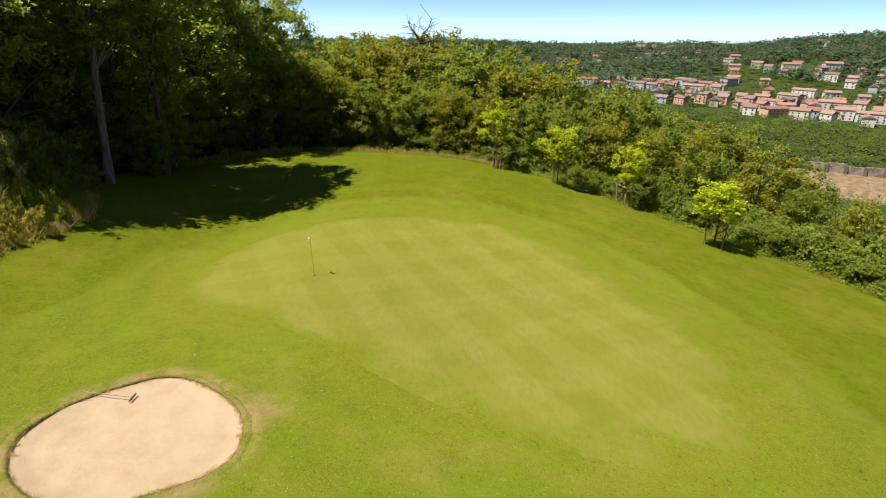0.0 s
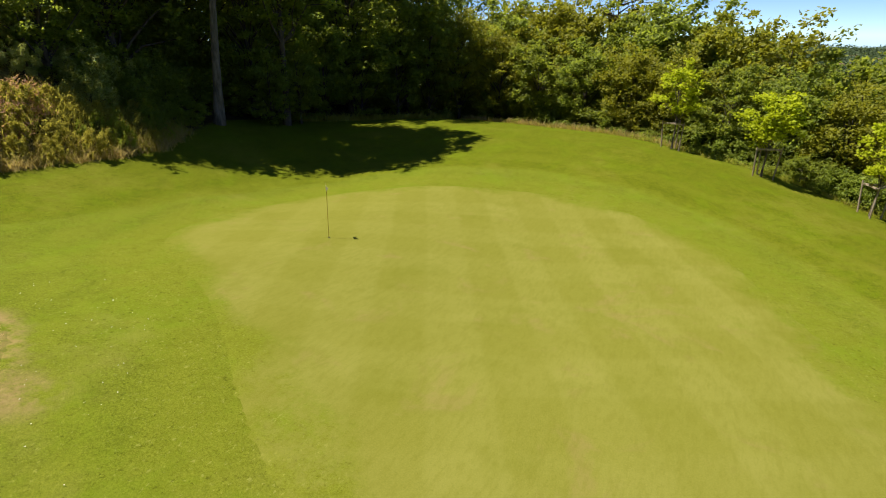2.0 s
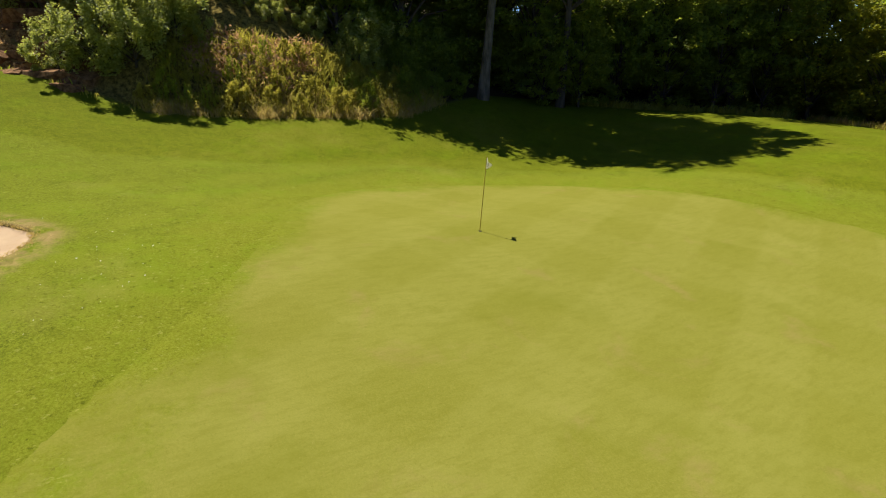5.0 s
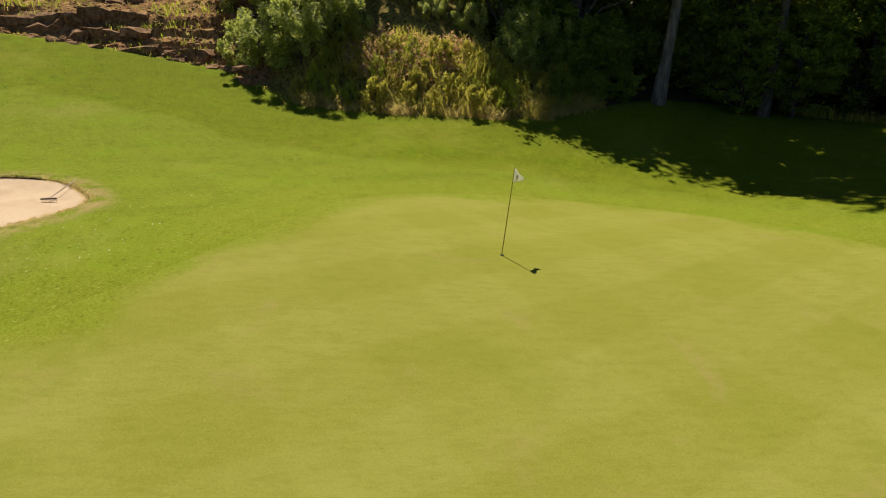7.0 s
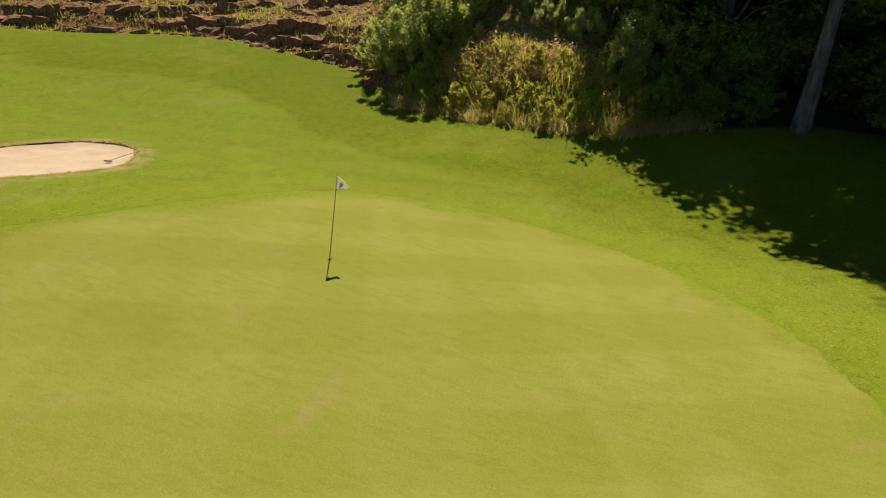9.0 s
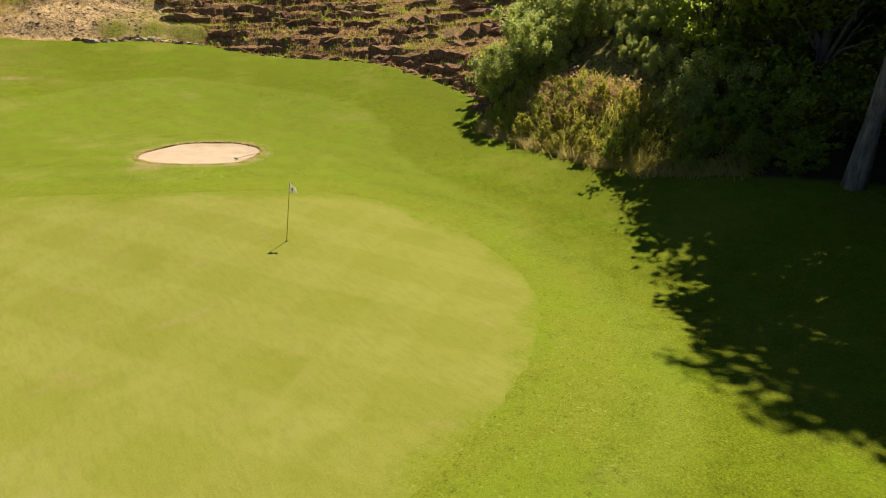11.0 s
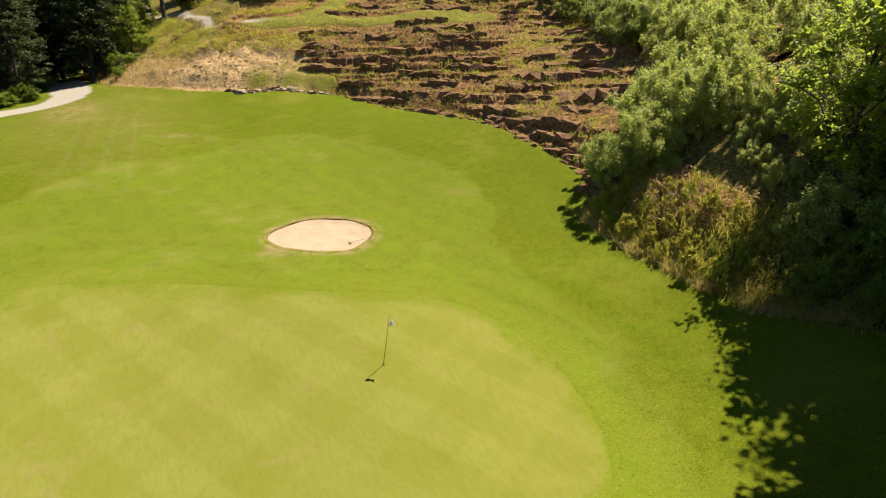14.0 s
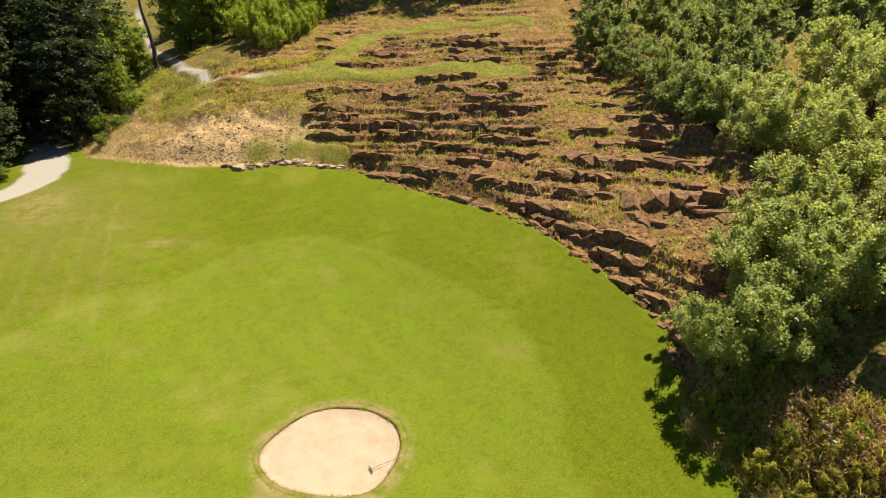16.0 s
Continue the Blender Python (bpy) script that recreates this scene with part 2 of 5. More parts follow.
M_POST = bark_material("weathered_post", (0.20, 0.15, 0.10), (0.42, 0.34, 0.25))
M_ROCK = plain("brown_sandstone", (0.080, 0.038, 0.015), (0.265, 0.145, 0.066), 4.5, 0.95, 0.15, 0.0, 0.16)
M_PALESTONE = plain("pale_stone", (0.17, 0.115, 0.065), (0.42, 0.32, 0.22), 3.0, 0.9, 0.2, 0.0, 0.05)

# ---- the lie of the land ----
GX, GY, CELL_X, CELL_Y = -40.0, -72.0, 8.0, 16.0
LIE = (       # heights of the turf, rows from south to north
    (13.9, 13.2, 12.5, 11.8, 10.9, 9.9, 8.7, 7.7, 6.9, 6.3, 5.4),
    (12.1, 11.4, 10.9, 10.4, 9.6, 8.8, 7.8, 6.4, 5.6, 4.8, 3.8),
    (10.0, 8.8, 7.4, 6.7, 6.1, 5.2, 5.2, 4.7, 3.6, 2.5, 1.5),
    (8.5, 7.5, 6.3, 4.5, 2.7, 2.1, 2.0, 1.4, 0.6, -0.2, -1.0),
    (7.0, 5.9, 4.2, 2.0, 0.8, 0.7, -0.0, -0.4, -1.3, -2.3, -3.2),
    (5.5, 4.7, 3.7, 1.4, -0.7, -0.7, -1.2, -1.5, -2.0, -3.3, -4.6),
    (2.9, 1.7, 0.6, 0.2, 0.4, 0.3, 0.2, -0.9, -2.9, -4.7, -6.1),
    (0.7, -0.4, -1.2, -1.5, -1.2, -1.2, -2.0, -3.4, -5.2, -6.7, -7.9),
)
# foot of the bank and of the rock face: x, y, height of the first step, slope above it
FOOT = (
    (12.6, -110.0, 0.1, 0.85), (11.0, -80.0, 0.2, 0.76), (9.4, -67.0, 0.3, 0.74), (8.2, -58.5, 0.3, 0.56), (4.6, -54.0, 0.6, 0.52), (0.5, -50.6, 0.9, 0.62), (-5.4, -48.0, 0.8, 0.66),
    (-11.0, -45.6, 0.6, 0.72), (-15.0, -43.0, 0.9, 0.70), (-17.0, -38.6, 1.0, 0.62), (-18.4, -35.0, 1.0, 0.55),
    (-20.6, -29.5, 0.9, 0.44), (-21.2, -24.0, 0.9, 0.40), (-21.2, -17.0, 0.9, 0.44), (-20.2, -10.6, 1.2, 0.5),
    (-16.4, -7.0, 1.0, 0.66), (-15.2, -3.0, 1.0, 0.70), (-14.9, 0.0, 1.0, 0.68), (-14.5, 3.2, 0.8, 0.55),
    (-14.4, 5.2, 0.6, 0.4), (-16.0, 9.0, 0.6, 0.3), (-17.6, 13.0, 0.4, 0.2), (-17.4, 20.0, 0.2, 0.12),
    (-12.5, 28.0, 0.0, 0.05), (-8.0, 31.5, 0.0, 0.0), (-14.0, 60.0, 0.0, 0.0),
)
# brow beyond which the land falls to the valley
BROW = ((-30.0, 80.0), (-14.0, 40.0), (-6.0, 32.5), (0.0, 31.5), (7.0, 29.0), (12.5, 25.0), (18.6, 23.6), (23.6, 20.2), (27.8, 13.6), (31.0, 9.6),
        (33.6, 4.0), (38.0, -8.0), (42.0, -24.0), (44.0, -60.0), (60.0, -140.0))


def smooth(v):
    v = np.clip(v, 0, 1)
    return v * v * (3 - 2 * v)


def cubic(p0, p1, p2, p3, t):
    return p1 + 0.5 * t * (p2 - p0 + t * (2 * p0 - 5 * p1 + 4 * p2 - p3 + t * (3 * (p1 - p2) + p3 - p0)))


def turf_height(x, y):
    """The smooth height of the turf, from the table."""
    table = np.array(LIE)
    u = np.clip((np.asarray(x) - GX) / CELL_X, 0, table.shape[1] - 1.001)
    v = np.clip((np.asarray(y) - GY) / CELL_Y, 0, table.shape[0] - 1.001)
    i, j = u.astype(int), v.astype(int)
    fu, fv = u - i, v - j
    rows = []
    for dj in (-1, 0, 1, 2):
        r = np.clip(j + dj, 0, table.shape[0] - 1)
        rows.append(cubic(*[table[r, np.clip(i + di, 0, table.shape[1] - 1)] for di in (-1, 0, 1, 2)], fu))
    return cubic(*rows, fv)


def along(line, x, y):
    """Distance to a line, the nearest place on it, and how far along it lies (in segments)."""
    best = np.full(np.shape(x), 1e9)
    px, py, where = np.zeros_like(best), np.zeros_like(best), np.zeros_like(best)
    for k, (a, b) in enumerate(zip(line[:-1], line[1:])):
        dx, dy = b[0] - a[0], b[1] - a[1]
        s = np.clip(((x - a[0]) * dx + (y - a[1]) * dy) / (dx * dx + dy * dy), 0, 1)
        qx, qy = a[0] + s * dx, a[1] + s * dy
        d = np.hypot(x - qx, y - qy)
        near = d < best
        best = np.where(near, d, best)
        px, py, where = np.where(near, qx, px), np.where(near, qy, py), np.where(near, k + s, where)
    return best, px, py, where


def inside(ring, x, y):
    odd = np.zeros(np.shape(x), bool)
    for a, b in zip(ring, (*ring[1:], ring[0])):
        if a[1] != b[1]:
            odd ^= ((a[1] > y) != (b[1] > y)) & (x < (b[0] - a[0]) * (y - a[1]) / (b[1] - a[1]) + a[0])
    return odd


HILL = tuple(p[:2] for p in FOOT) + ((-900.0, 160.0), (-5000.0, 160.0), (-5000.0, -5000.0), (300.0, -5000.0))
PLATEAU = BROW + ((300.0, -5000.0), (-5000.0, -5000.0), (-5000.0, 400.0))


def ripple(x, y, scale, seed=0.0):
    """Cheap smooth noise, about -1 to 1."""
    u, v = np.asarray(x) / scale, np.asarray(y) / scale
    s = seed * 7.31
    return (np.sin(u * 1.7 + 1.3 * np.sin(v * 1.1 + s) + s) + np.sin(v * 1.9 + 1.5 * np.sin(u * 0.9 - s) + 2 * s)
            + 0.6 * np.sin(u * 3.1 + v * 2.3 + 1.2 * np.sin(u * 1.7 - v) + s)) / 2.6


def cells(x, y, size, seed):
    """A random value for each of many crooked cells."""
    u = (0.83 * x + 0.56 * y) / size + 0.35 * ripple(x, y, size * 1.3, seed)
    i = np.floor(u)
    v = (-0.56 * x + 0.83 * y) / (size * 0.62) + 0.41 * i + 0.3 * ripple(x, y, size * 1.1, seed + 5)
    r = np.sin(i * 127.1 + np.floor(v) * 311.7 + seed * 74.7) * 43758.5453
    return r - np.floor(r)


def lie(x, y, ledges=True):
    """Height of the ground anywhere."""
    x, y = np.asarray(x, float), np.asarray(y, float)
    d, px, py, where = along(FOOT, x, y)
    up = np.where(inside(HILL, x, y), d, 0.0)
    k = np.arange(len(FOOT))
    step, slope = np.interp(where, k, [p[2] for p in FOOT]), np.interp(where, k, [p[3] for p in FOOT])
    base = turf_height(np.where(up > 0, px, x), np.where(up > 0, py, y))
    rise = step * smooth(up / 2.8) + slope * np.clip(up - 0.8, 0, 11) + (0.16 + 0.36 * slope) * np.clip(up - 11.8, 0, 70)
    h = base + rise
    if ledges:
        rocky = rock_zone(x, y, up, where)
        # strata: ledges broken into blocks, with slopes of debris between
        tilt = 0.40 * ripple(x, y, 6.5, 1) + 0.04 * x
        z = h + tilt + 0.34 * (cells(x, y, 1.9, 1) - 0.5) + 0.22 * (cells(x, y, 0.7, 2) - 0.5) + 0.06 * ripple(x, y, 0.8, 2)
        size = 0.82 + 0.22 * np.sin(np.floor(h / 1.9) * 2.7)
        q = z / size
        f = q - np.floor(q)
        stepped = size * (np.floor(q) + 0.45 * f + 0.55 * smooth((f - 0.66) / 0.24)) - tilt
        hard = smooth(0.55 + 1.4 * ripple(x, y, 5.0, 15))
        rough = 0.05 * ripple(x, y, 0.55, 3) + 0.035 * ripple(x, y, 0.24, 4) + 0.05 * (cells(x, y, 0.4, 3) - 0.5) * (1 - hard)
        h = h + rocky * (hard * (stepped - h) + rough)
        heap = smooth((where - 3.3) / 0.6) * (1 - smooth((where - 7.2) / 0.8)) * smooth(up / 1.5) * (1 - smooth((up - 7) / 3))
        h = h + heap * (1 - mown_zone(x, y)) * (0.24 * ripple(x, y, 1.7, 23) + 0.12 * ripple(x, y, 0.6, 24) + 0.15 * smooth(up / 3) * ripple(px + 0.3 * up, py, 0.62, 27) * smooth((where - 3.9) / 0.8))
        h = h + (up > 0) * (1 - rocky) * smooth(up / 3) * 0.18 * ripple(x, y, 1.3, 5)
    # the fall to the valley, and the hills across it
    d2, qx, qy, w2 = along(BROW, x, y)
    out = np.where(inside(PLATEAU, x, y), 0.0, d2)
    fall = 58 * smooth(out / 330) + 0.24 * np.clip(out, 0, 30)
    r = np.hypot(x, y)
    az = np.arctan2(x, y)
    crest = 37 + 37 * smooth((az - 0.2) / 0.55) + 4 * np.sin(az * 9 + 1) + 3 * np.sin(az * 23)
    h = h - fall + np.where(out > 0, crest * smooth((r - 720) / 1000) - 0.012 * np.clip(r - 1900, 0, 4000), 0)
    h = h + np.where(out > 40, 4 * ripple(x, y, 260, 6), 0)
    return h


MOWN = (((-9.0, -59.6), (-12.5, -57.7), (-17.5, -55.3), (-23.3, -52.6), (-30.8, -47.0), (-34.7, -44.0)), ((-14.0, -57.4), (-17.5, -58.6), (-20.4, -61.3), (-25.5, -63.9), (-33.1, -61.8), (-42.2, -53.9)))
TURF_MOUND = ((-7.2, -49.0), (-9.6, -48.5), (-12.0, -47.6), (-14.2, -45.9))


def mown_zone(x, y):
    m = np.zeros(np.shape(x))
    for line in MOWN:
        m = np.maximum(m, smooth((2.3 - along(line, x, y)[0] + 0.7 * ripple(x, y, 2.6, 9)) / 1.7))
    return np.maximum(m, 0.95 * smooth((1.9 - along(TURF_MOUND, x, y)[0] + 0.9 * ripple(x, y, 1.2, 9)) / 2.2))


def rock_zone(x, y, up, where):
    """Where the bare strata show: above the foot, from the shrubs to the spoil heap."""
    side = np.maximum(smooth((where - 6.7) / 0.8), smooth((where - 4.6) / 1.0) * smooth((up - 7) / 3)) * (1 - smooth((where - 14.0) / 0.7))
    return side * smooth((up - 0.1) / 0.4) * (1 - 0.3 * smooth((up - 9) / 6)) * (1 - smooth((up - 40) / 10)) * (1 - mown_zone(x, y))


def ground_at(x, y):
    return float(lie(np.array([float(x)]), np.array([float(y)]))[0])


def spline_ring(points, n):
    """A closed smooth line through the points."""
    p = np.array(points, float)
    m = len(p)
    t = np.linspace(0, m, n, endpoint=False)
    i = t.astype(int)
    f = (t - i)[:, None]
    return cubic(p[(i - 1) % m], p[i % m], p[(i + 1) % m], p[(i + 2) % m], f)


GREEN_RING = spline_ring(((-6.3, 0.0), (-6.3, 2.6), (-5.6, 5.4), (-4.2, 7.8), (-2.2, 9.5), (0.3, 10.8), (3.6, 11.7), (7.3, 11.9), (10.9, 10.9), (14.1, 7.9),
                          (15.9, 3.2), (17.0, -0.2), (18.0, -3.0), (18.5, -6.0), (18.2, -8.6), (17.3, -11.2), (15.5, -13.4), (12.6, -14.0), (9.6, -13.0), (6.4, -11.2),
                          (4.2, -9.6), (2.3, -8.0), (0.2, -6.5), (-2.2, -5.2), (-4.2, -4.0), (-5.6, -2.3)), 260)
FAIRWAY_RING = spline_ring(((2.2, -31.5), (1.0, -32.4), (-0.9, -33.6), (-2.8, -34.4), (-4.8, -34.2), (-7.4, -33.0), (-9.3, -30.8), (-10.9, -28.0), (-12.5, -24.2), (-13.5, -20.6), (-13.8, -17.4), (-13.5, -14.2), (-12.4, -11.2), (-10.9, -9.0), (-10.0, -6.6), (-9.2, -2.0), (-8.6, 2.0),
                            (-7.4, 6.4), (-5.0, 10.4), (-1.5, 13.0), (4.0, 14.8), (10.0, 14.0), (15.0, 11.0), (18.8, 5.0), (20.8, -4.0), (20.8, -14.0), (16.0, -24.0), (9.0, -30.0)), 220)
BUNKER_RING = spline_ring(((1.08, -14.0), (0.95, -13.0), (0.5, -12.1), (-0.15, -11.45), (-0.95, -10.85), (-1.8, -10.45), (-2.7, -10.4), (-3.5, -10.9), (-4.25, -11.6), (-4.75, -12.5),
                           (-4.9, -13.5), (-4.5, -14.5), (-3.7, -15.35), (-2.7, -15.85), (-1.5, -15.95), (-0.45, -15.6), (0.35, -15.1), (0.85, -14.65)), 180) + np.array((-0.12, -0.02))


def mesh_from(name, verts, faces, material, smooth_faces=False):
    me = bpy.data.meshes.new(name)
    verts, faces = np.asarray(verts, np.float32), np.asarray(faces, np.int32)
    me.vertices.add(len(verts))
    me.vertices.foreach_set("co", verts.ravel())
    k = faces.shape[1]
    me.loops.add(faces.size)
    me.loops.foreach_set("vertex_index", faces.ravel())
    me.polygons.add(len(faces))
    me.polygons.foreach_set("loop_start", np.arange(0, faces.size, k, dtype=np.int32))
    me.polygons.foreach_set("use_smooth", np.full(len(faces), smooth_faces))
    me.update(calc_edges=True)
    me.materials.append(material)
    return me


def float_zone(me, name, values):
    me.attributes.new(name, "FLOAT", "POINT").data.foreach_set("value", np.asarray(values, np.float32).ravel())


def ring_distance(ring, x, y):
    line = [tuple(p) for p in ring] + [tuple(ring[0])]
    d = along(line, x, y)[0]
    return np.where(inside([tuple(p) for p in ring], x, y), -d, d)


PATH_LINE = ((30.0, -44.5), (17.6, -50.6), (13.4, -52.0), (11.8, -54.0), (11.4, -57.0), (11.7, -62.0), (13.0, -74.0), (15.0, -94.0), (19.0, -120.0), (26.0, -170.0))
TRACK_LINE = ((-16.0, -57.5), (-11.8, -58.2), (-8.6, -60.0), (-6.0, -62.6), (-3.8, -64.4), (-2.5, -67.4), (-2.2, -72.0), (-2.3, -84.0), (-2.1, -104.0), (-1.5, -123.0), (-1.0, -140.0))
BUNKER_DEPTH = 0.12


def build_ground():
    def axis(lo, hi, step, reach):
        core = np.arange(lo, hi + step / 2, step)
        tail, s, v = [], step, 0.0
        while v < reach:
            s *= 1.08
            v += s
            tail.append(v)
        tail = np.array(tail)
        return np.concatenate((lo - tail[::-1], core, hi + tail))

    xs, ys = axis(-38, 34, 0.28, 4200), axis(-82, 33, 0.28, 4200)
    X, Y = np.meshgrid(xs, ys)
    x, y = X.ravel(), Y.ravel()
    z = lie(x, y)
    near = (np.abs(x) < 60) & (np.abs(y + 20) < 60)
    bd = np.full(x.shape, 50.0)
    gd = np.full(x.shape, 50.0)
    bd[near], gd[near] = ring_distance(BUNKER_RING, x[near], y[near]), ring_distance(GREEN_RING, x[near], y[near])
    z = z + 0.02 * smooth(1 - np.abs(bd - 0.25) / 0.8) - (bd < 0.04) * (BUNKER_DEPTH + 0.35)
    z = z - (gd < -0.3) * 0.06
    d, px, py, where = along(FOOT, x, y)
    up = np.where(inside(HILL, x, y), d, 0.0)
    rocky = rock_zone(x, y, up, where)
    z = z - 0.45 * smooth((rocky - 0.25) / 0.3)
    d2 = along(BROW, x, y)[0]
    out = np.where(inside(PLATEAU, x, y), 0.0, d2)
    nx, ny = len(xs), len(ys)
    i = np.arange(nx * ny).reshape(ny, nx)
    faces = np.stack((i[:-1, :-1], i[:-1, 1:], i[1:, 1:], i[1:, :-1]), -1).reshape(-1, 4)
    me = mesh_from("ground", np.stack((x, y, z), 1), faces, M_GROUND, True)
    lawn = mown_zone(x, y)
    soil = smooth((where - 1.0 - 0.5 * ripple(x, y, 2.5, 28)) / 1.4) * (1 - smooth((where - 7.2) / 0.8)) * smooth((up - 0.2) / 0.5) * (1 - smooth((up - 7.2 - 1.6 * ripple(x, y, 3, 18)) / 2.4)) * (1 - lawn)
    soil = np.maximum(soil, 0.8 * smooth(1 - np.hypot((np.degrees(np.arctan2(x - 6, y + 25)) - 40) / 9, (np.hypot(x - 6, y + 25) - 372) / 60)))
    wild = smooth((up - 0.05) / 0.4)
    wood = smooth((where - 18.4) / 0.8) * wild
    road = smooth((2.15 - along(PATH_LINE, x, y)[0] + 0.2 * ripple(x, y, 1.2, 7)) / 0.5)
    road = np.maximum(road, smooth((0.75 - along(TRACK_LINE, x, y)[0] + 0.2 * ripple(x, y, 1.1, 8)) / 0.5) * (1 - smooth((-7.5 - x) / 5)))
    float_zone(me, "collar", smooth((2.2 - gd + 0.5 * ripple(x, y, 2.1, 10)) / 0.9) * (up <= 0) * (0.75 + 0.25 * smooth((5 - x) / 8)))
    float_zone(me, "round", np.where(up > 0, 20.0, gd))
    lean = smooth(1.35 - np.hypot((x - 9) / 9, (y + 44) / 13) + 0.25 * ripple(x, y, 1.8, 14)) + 0.5 * smooth(1.2 - np.hypot((x + 1.2) / 2.6, (y + 32.6) / 1.6) + 0.3 * ripple(x, y, 0.7, 17))
    float_zone(me, "parched", np.clip(0.62 * lean, 0, 1) * (up <= 0))
    worn = smooth(1 - np.abs(bd - 0.25) / 0.55) * 1.2
    worn = np.maximum(worn, smooth(1.25 - np.hypot(x - 1.1, (y + 11.8) * 1.4) / 1.1))
    worn = np.maximum(worn, 0.8 * smooth(1 - np.hypot((x - 11) / 4, (y + 47) / 7)))
    worn = np.maximum(worn, 0.7 * smooth(1 - np.hypot((x - 3) / 2.2, (y + 37) / 1.0)))
    for a, b in (((6.9, -47.0), (9.0, -30.0)), ((8.3, -47.0), (10.4, -30.0)), ((5.6, -45.0), (7.6, -26.0)), ((9.8, -46.0), (11.4, -31.0))):
        worn = np.maximum(worn, 0.26 * smooth(1 - along((a, b), x, y)[0] / 0.32))
    float_zone(me, "worn", np.clip(worn, 0, 1))
    float_zone(me, "weeds", wild * (1 - 0.9 * lawn) + smooth((out - 0.2) / 0.8) * (1 - smooth((out - 6) / 4)))
    float_zone(me, "litter", np.clip(np.maximum(wood, smooth((out - 5) / 4)), 0, 1))
    float_zone(me, "rock", rocky)
    float_zone(me, "dry", lawn * (up > 0.2))
    fd = np.full(x.shape, 9.0)
    fd[near] = ring_distance(FAIRWAY_RING, x[near], y[near])
    float_zone(me, "rough", smooth((fd + 0.25 * ripple(x, y, 1.5, 19)) / 0.7) * (up <= 0) * (gd > 0))
    float_zone(me, "soil", soil)
    float_zone(me, "path", road)
    float_zone(me, "far", smooth((out - 60) / 60))
    tagged(new("ground", me), "mown golf turf, brown rock ledges and a far wooded valley", "ground", kind="structure")


def build_patch(name, ring, material, label, lift, rim_rows, depth=None):
    """A sheet inside a closed line, that follows the land; with depth: a pan with a steep rim."""
    n = len(ring)
    c = ring.mean(0)
    rows = np.array(rim_rows)
    pts, fac = [], []
    for f in rows:
        pts.append(c + (ring - c) * f)
    P = np.concatenate(pts)
    z = lie(P[:, 0], P[:, 1], False) + lift
    if depth:
        f = np.repeat(rows, n)
        z = z - depth + 0.10 * smooth((f - 0.8) / 0.2) + 0.025 * ripple(P[:, 0], P[:, 1], 0.8, 11)
    if not depth:
        z[:n] -= 0.025
    for k in range(len(rows) - 1):
        a, b = np.arange(n) + k * n, (np.arange(n) + 1) % n + k * n
        fac.append(np.stack((a, b, b + n, a + n), 1))
    me = mesh_from(name, np.c_[P, z], np.concatenate(fac), material, True)
    soft = 2.0 + 1.4 * smooth((P[:, 0] - 6) / 8) + 0.9 * smooth((-5 - P[:, 1]) / 4)
    float_zone(me, "edge", smooth((0.8 * soft + ring_distance(ring, P[:, 0], P[:, 1]) + 0.3 * soft * ripple(P[:, 0], P[:, 1], 1.3, 16)) / soft))
    return tagged(new(name, me), label, name.replace("_", " "), kind="structure")



def build_rock_face():
    """The bare strata above the turf, finer than the rest of the land."""
    xs, ys = np.arange(-50, 2, 0.15), np.arange(-72, -8, 0.15)
    X, Y = np.meshgrid(xs, ys)
    x, y = X.ravel(), Y.ravel()
    d, px, py, where = along(FOOT, x, y)
    up = np.where(inside(HILL, x, y), d, 0.0)
    rocky = rock_zone(x, y, up, where)
    z = lie(x, y) - 0.3 * smooth((0.35 - rocky) / 0.25)
    nx, ny = len(xs), len(ys)
    i = np.arange(nx * ny).reshape(ny, nx)
    faces = np.stack((i[:-1, :-1], i[:-1, 1:], i[1:, 1:], i[1:, :-1]), -1).reshape(-1, 4)
    faces = faces[(rocky[faces] > 0.06).any(1)]
    keep, faces = np.unique(faces, return_inverse=True)
    me = mesh_from("rock_face", np.stack((x, y, z), 1)[keep], faces.reshape(-1, 4), M_GROUND, False)
    float_zone(me, "rock", smooth((rocky[keep] - 0.1) / 0.3))
    float_zone(me, "weeds", np.ones(len(keep)))
    tagged(new("rock_face", me), "brown stepped sandstone ledges with debris and weeds", "rock face", kind="structure")


build_ground()
build_rock_face()
build_patch("putting_green", GREEN_RING, M_GREEN, "pale close-mown putting green with crossing mower stripes", 0.012, np.concatenate((np.array([1.0]), np.linspace(0.972, 0.0, 46))))
build_patch("sand_bunker", BUNKER_RING, M_SAND, "shallow sand bunker with pale raked sand", -0.02, np.linspace(1.02, 0.0, 26), BUNKER_DEPTH)


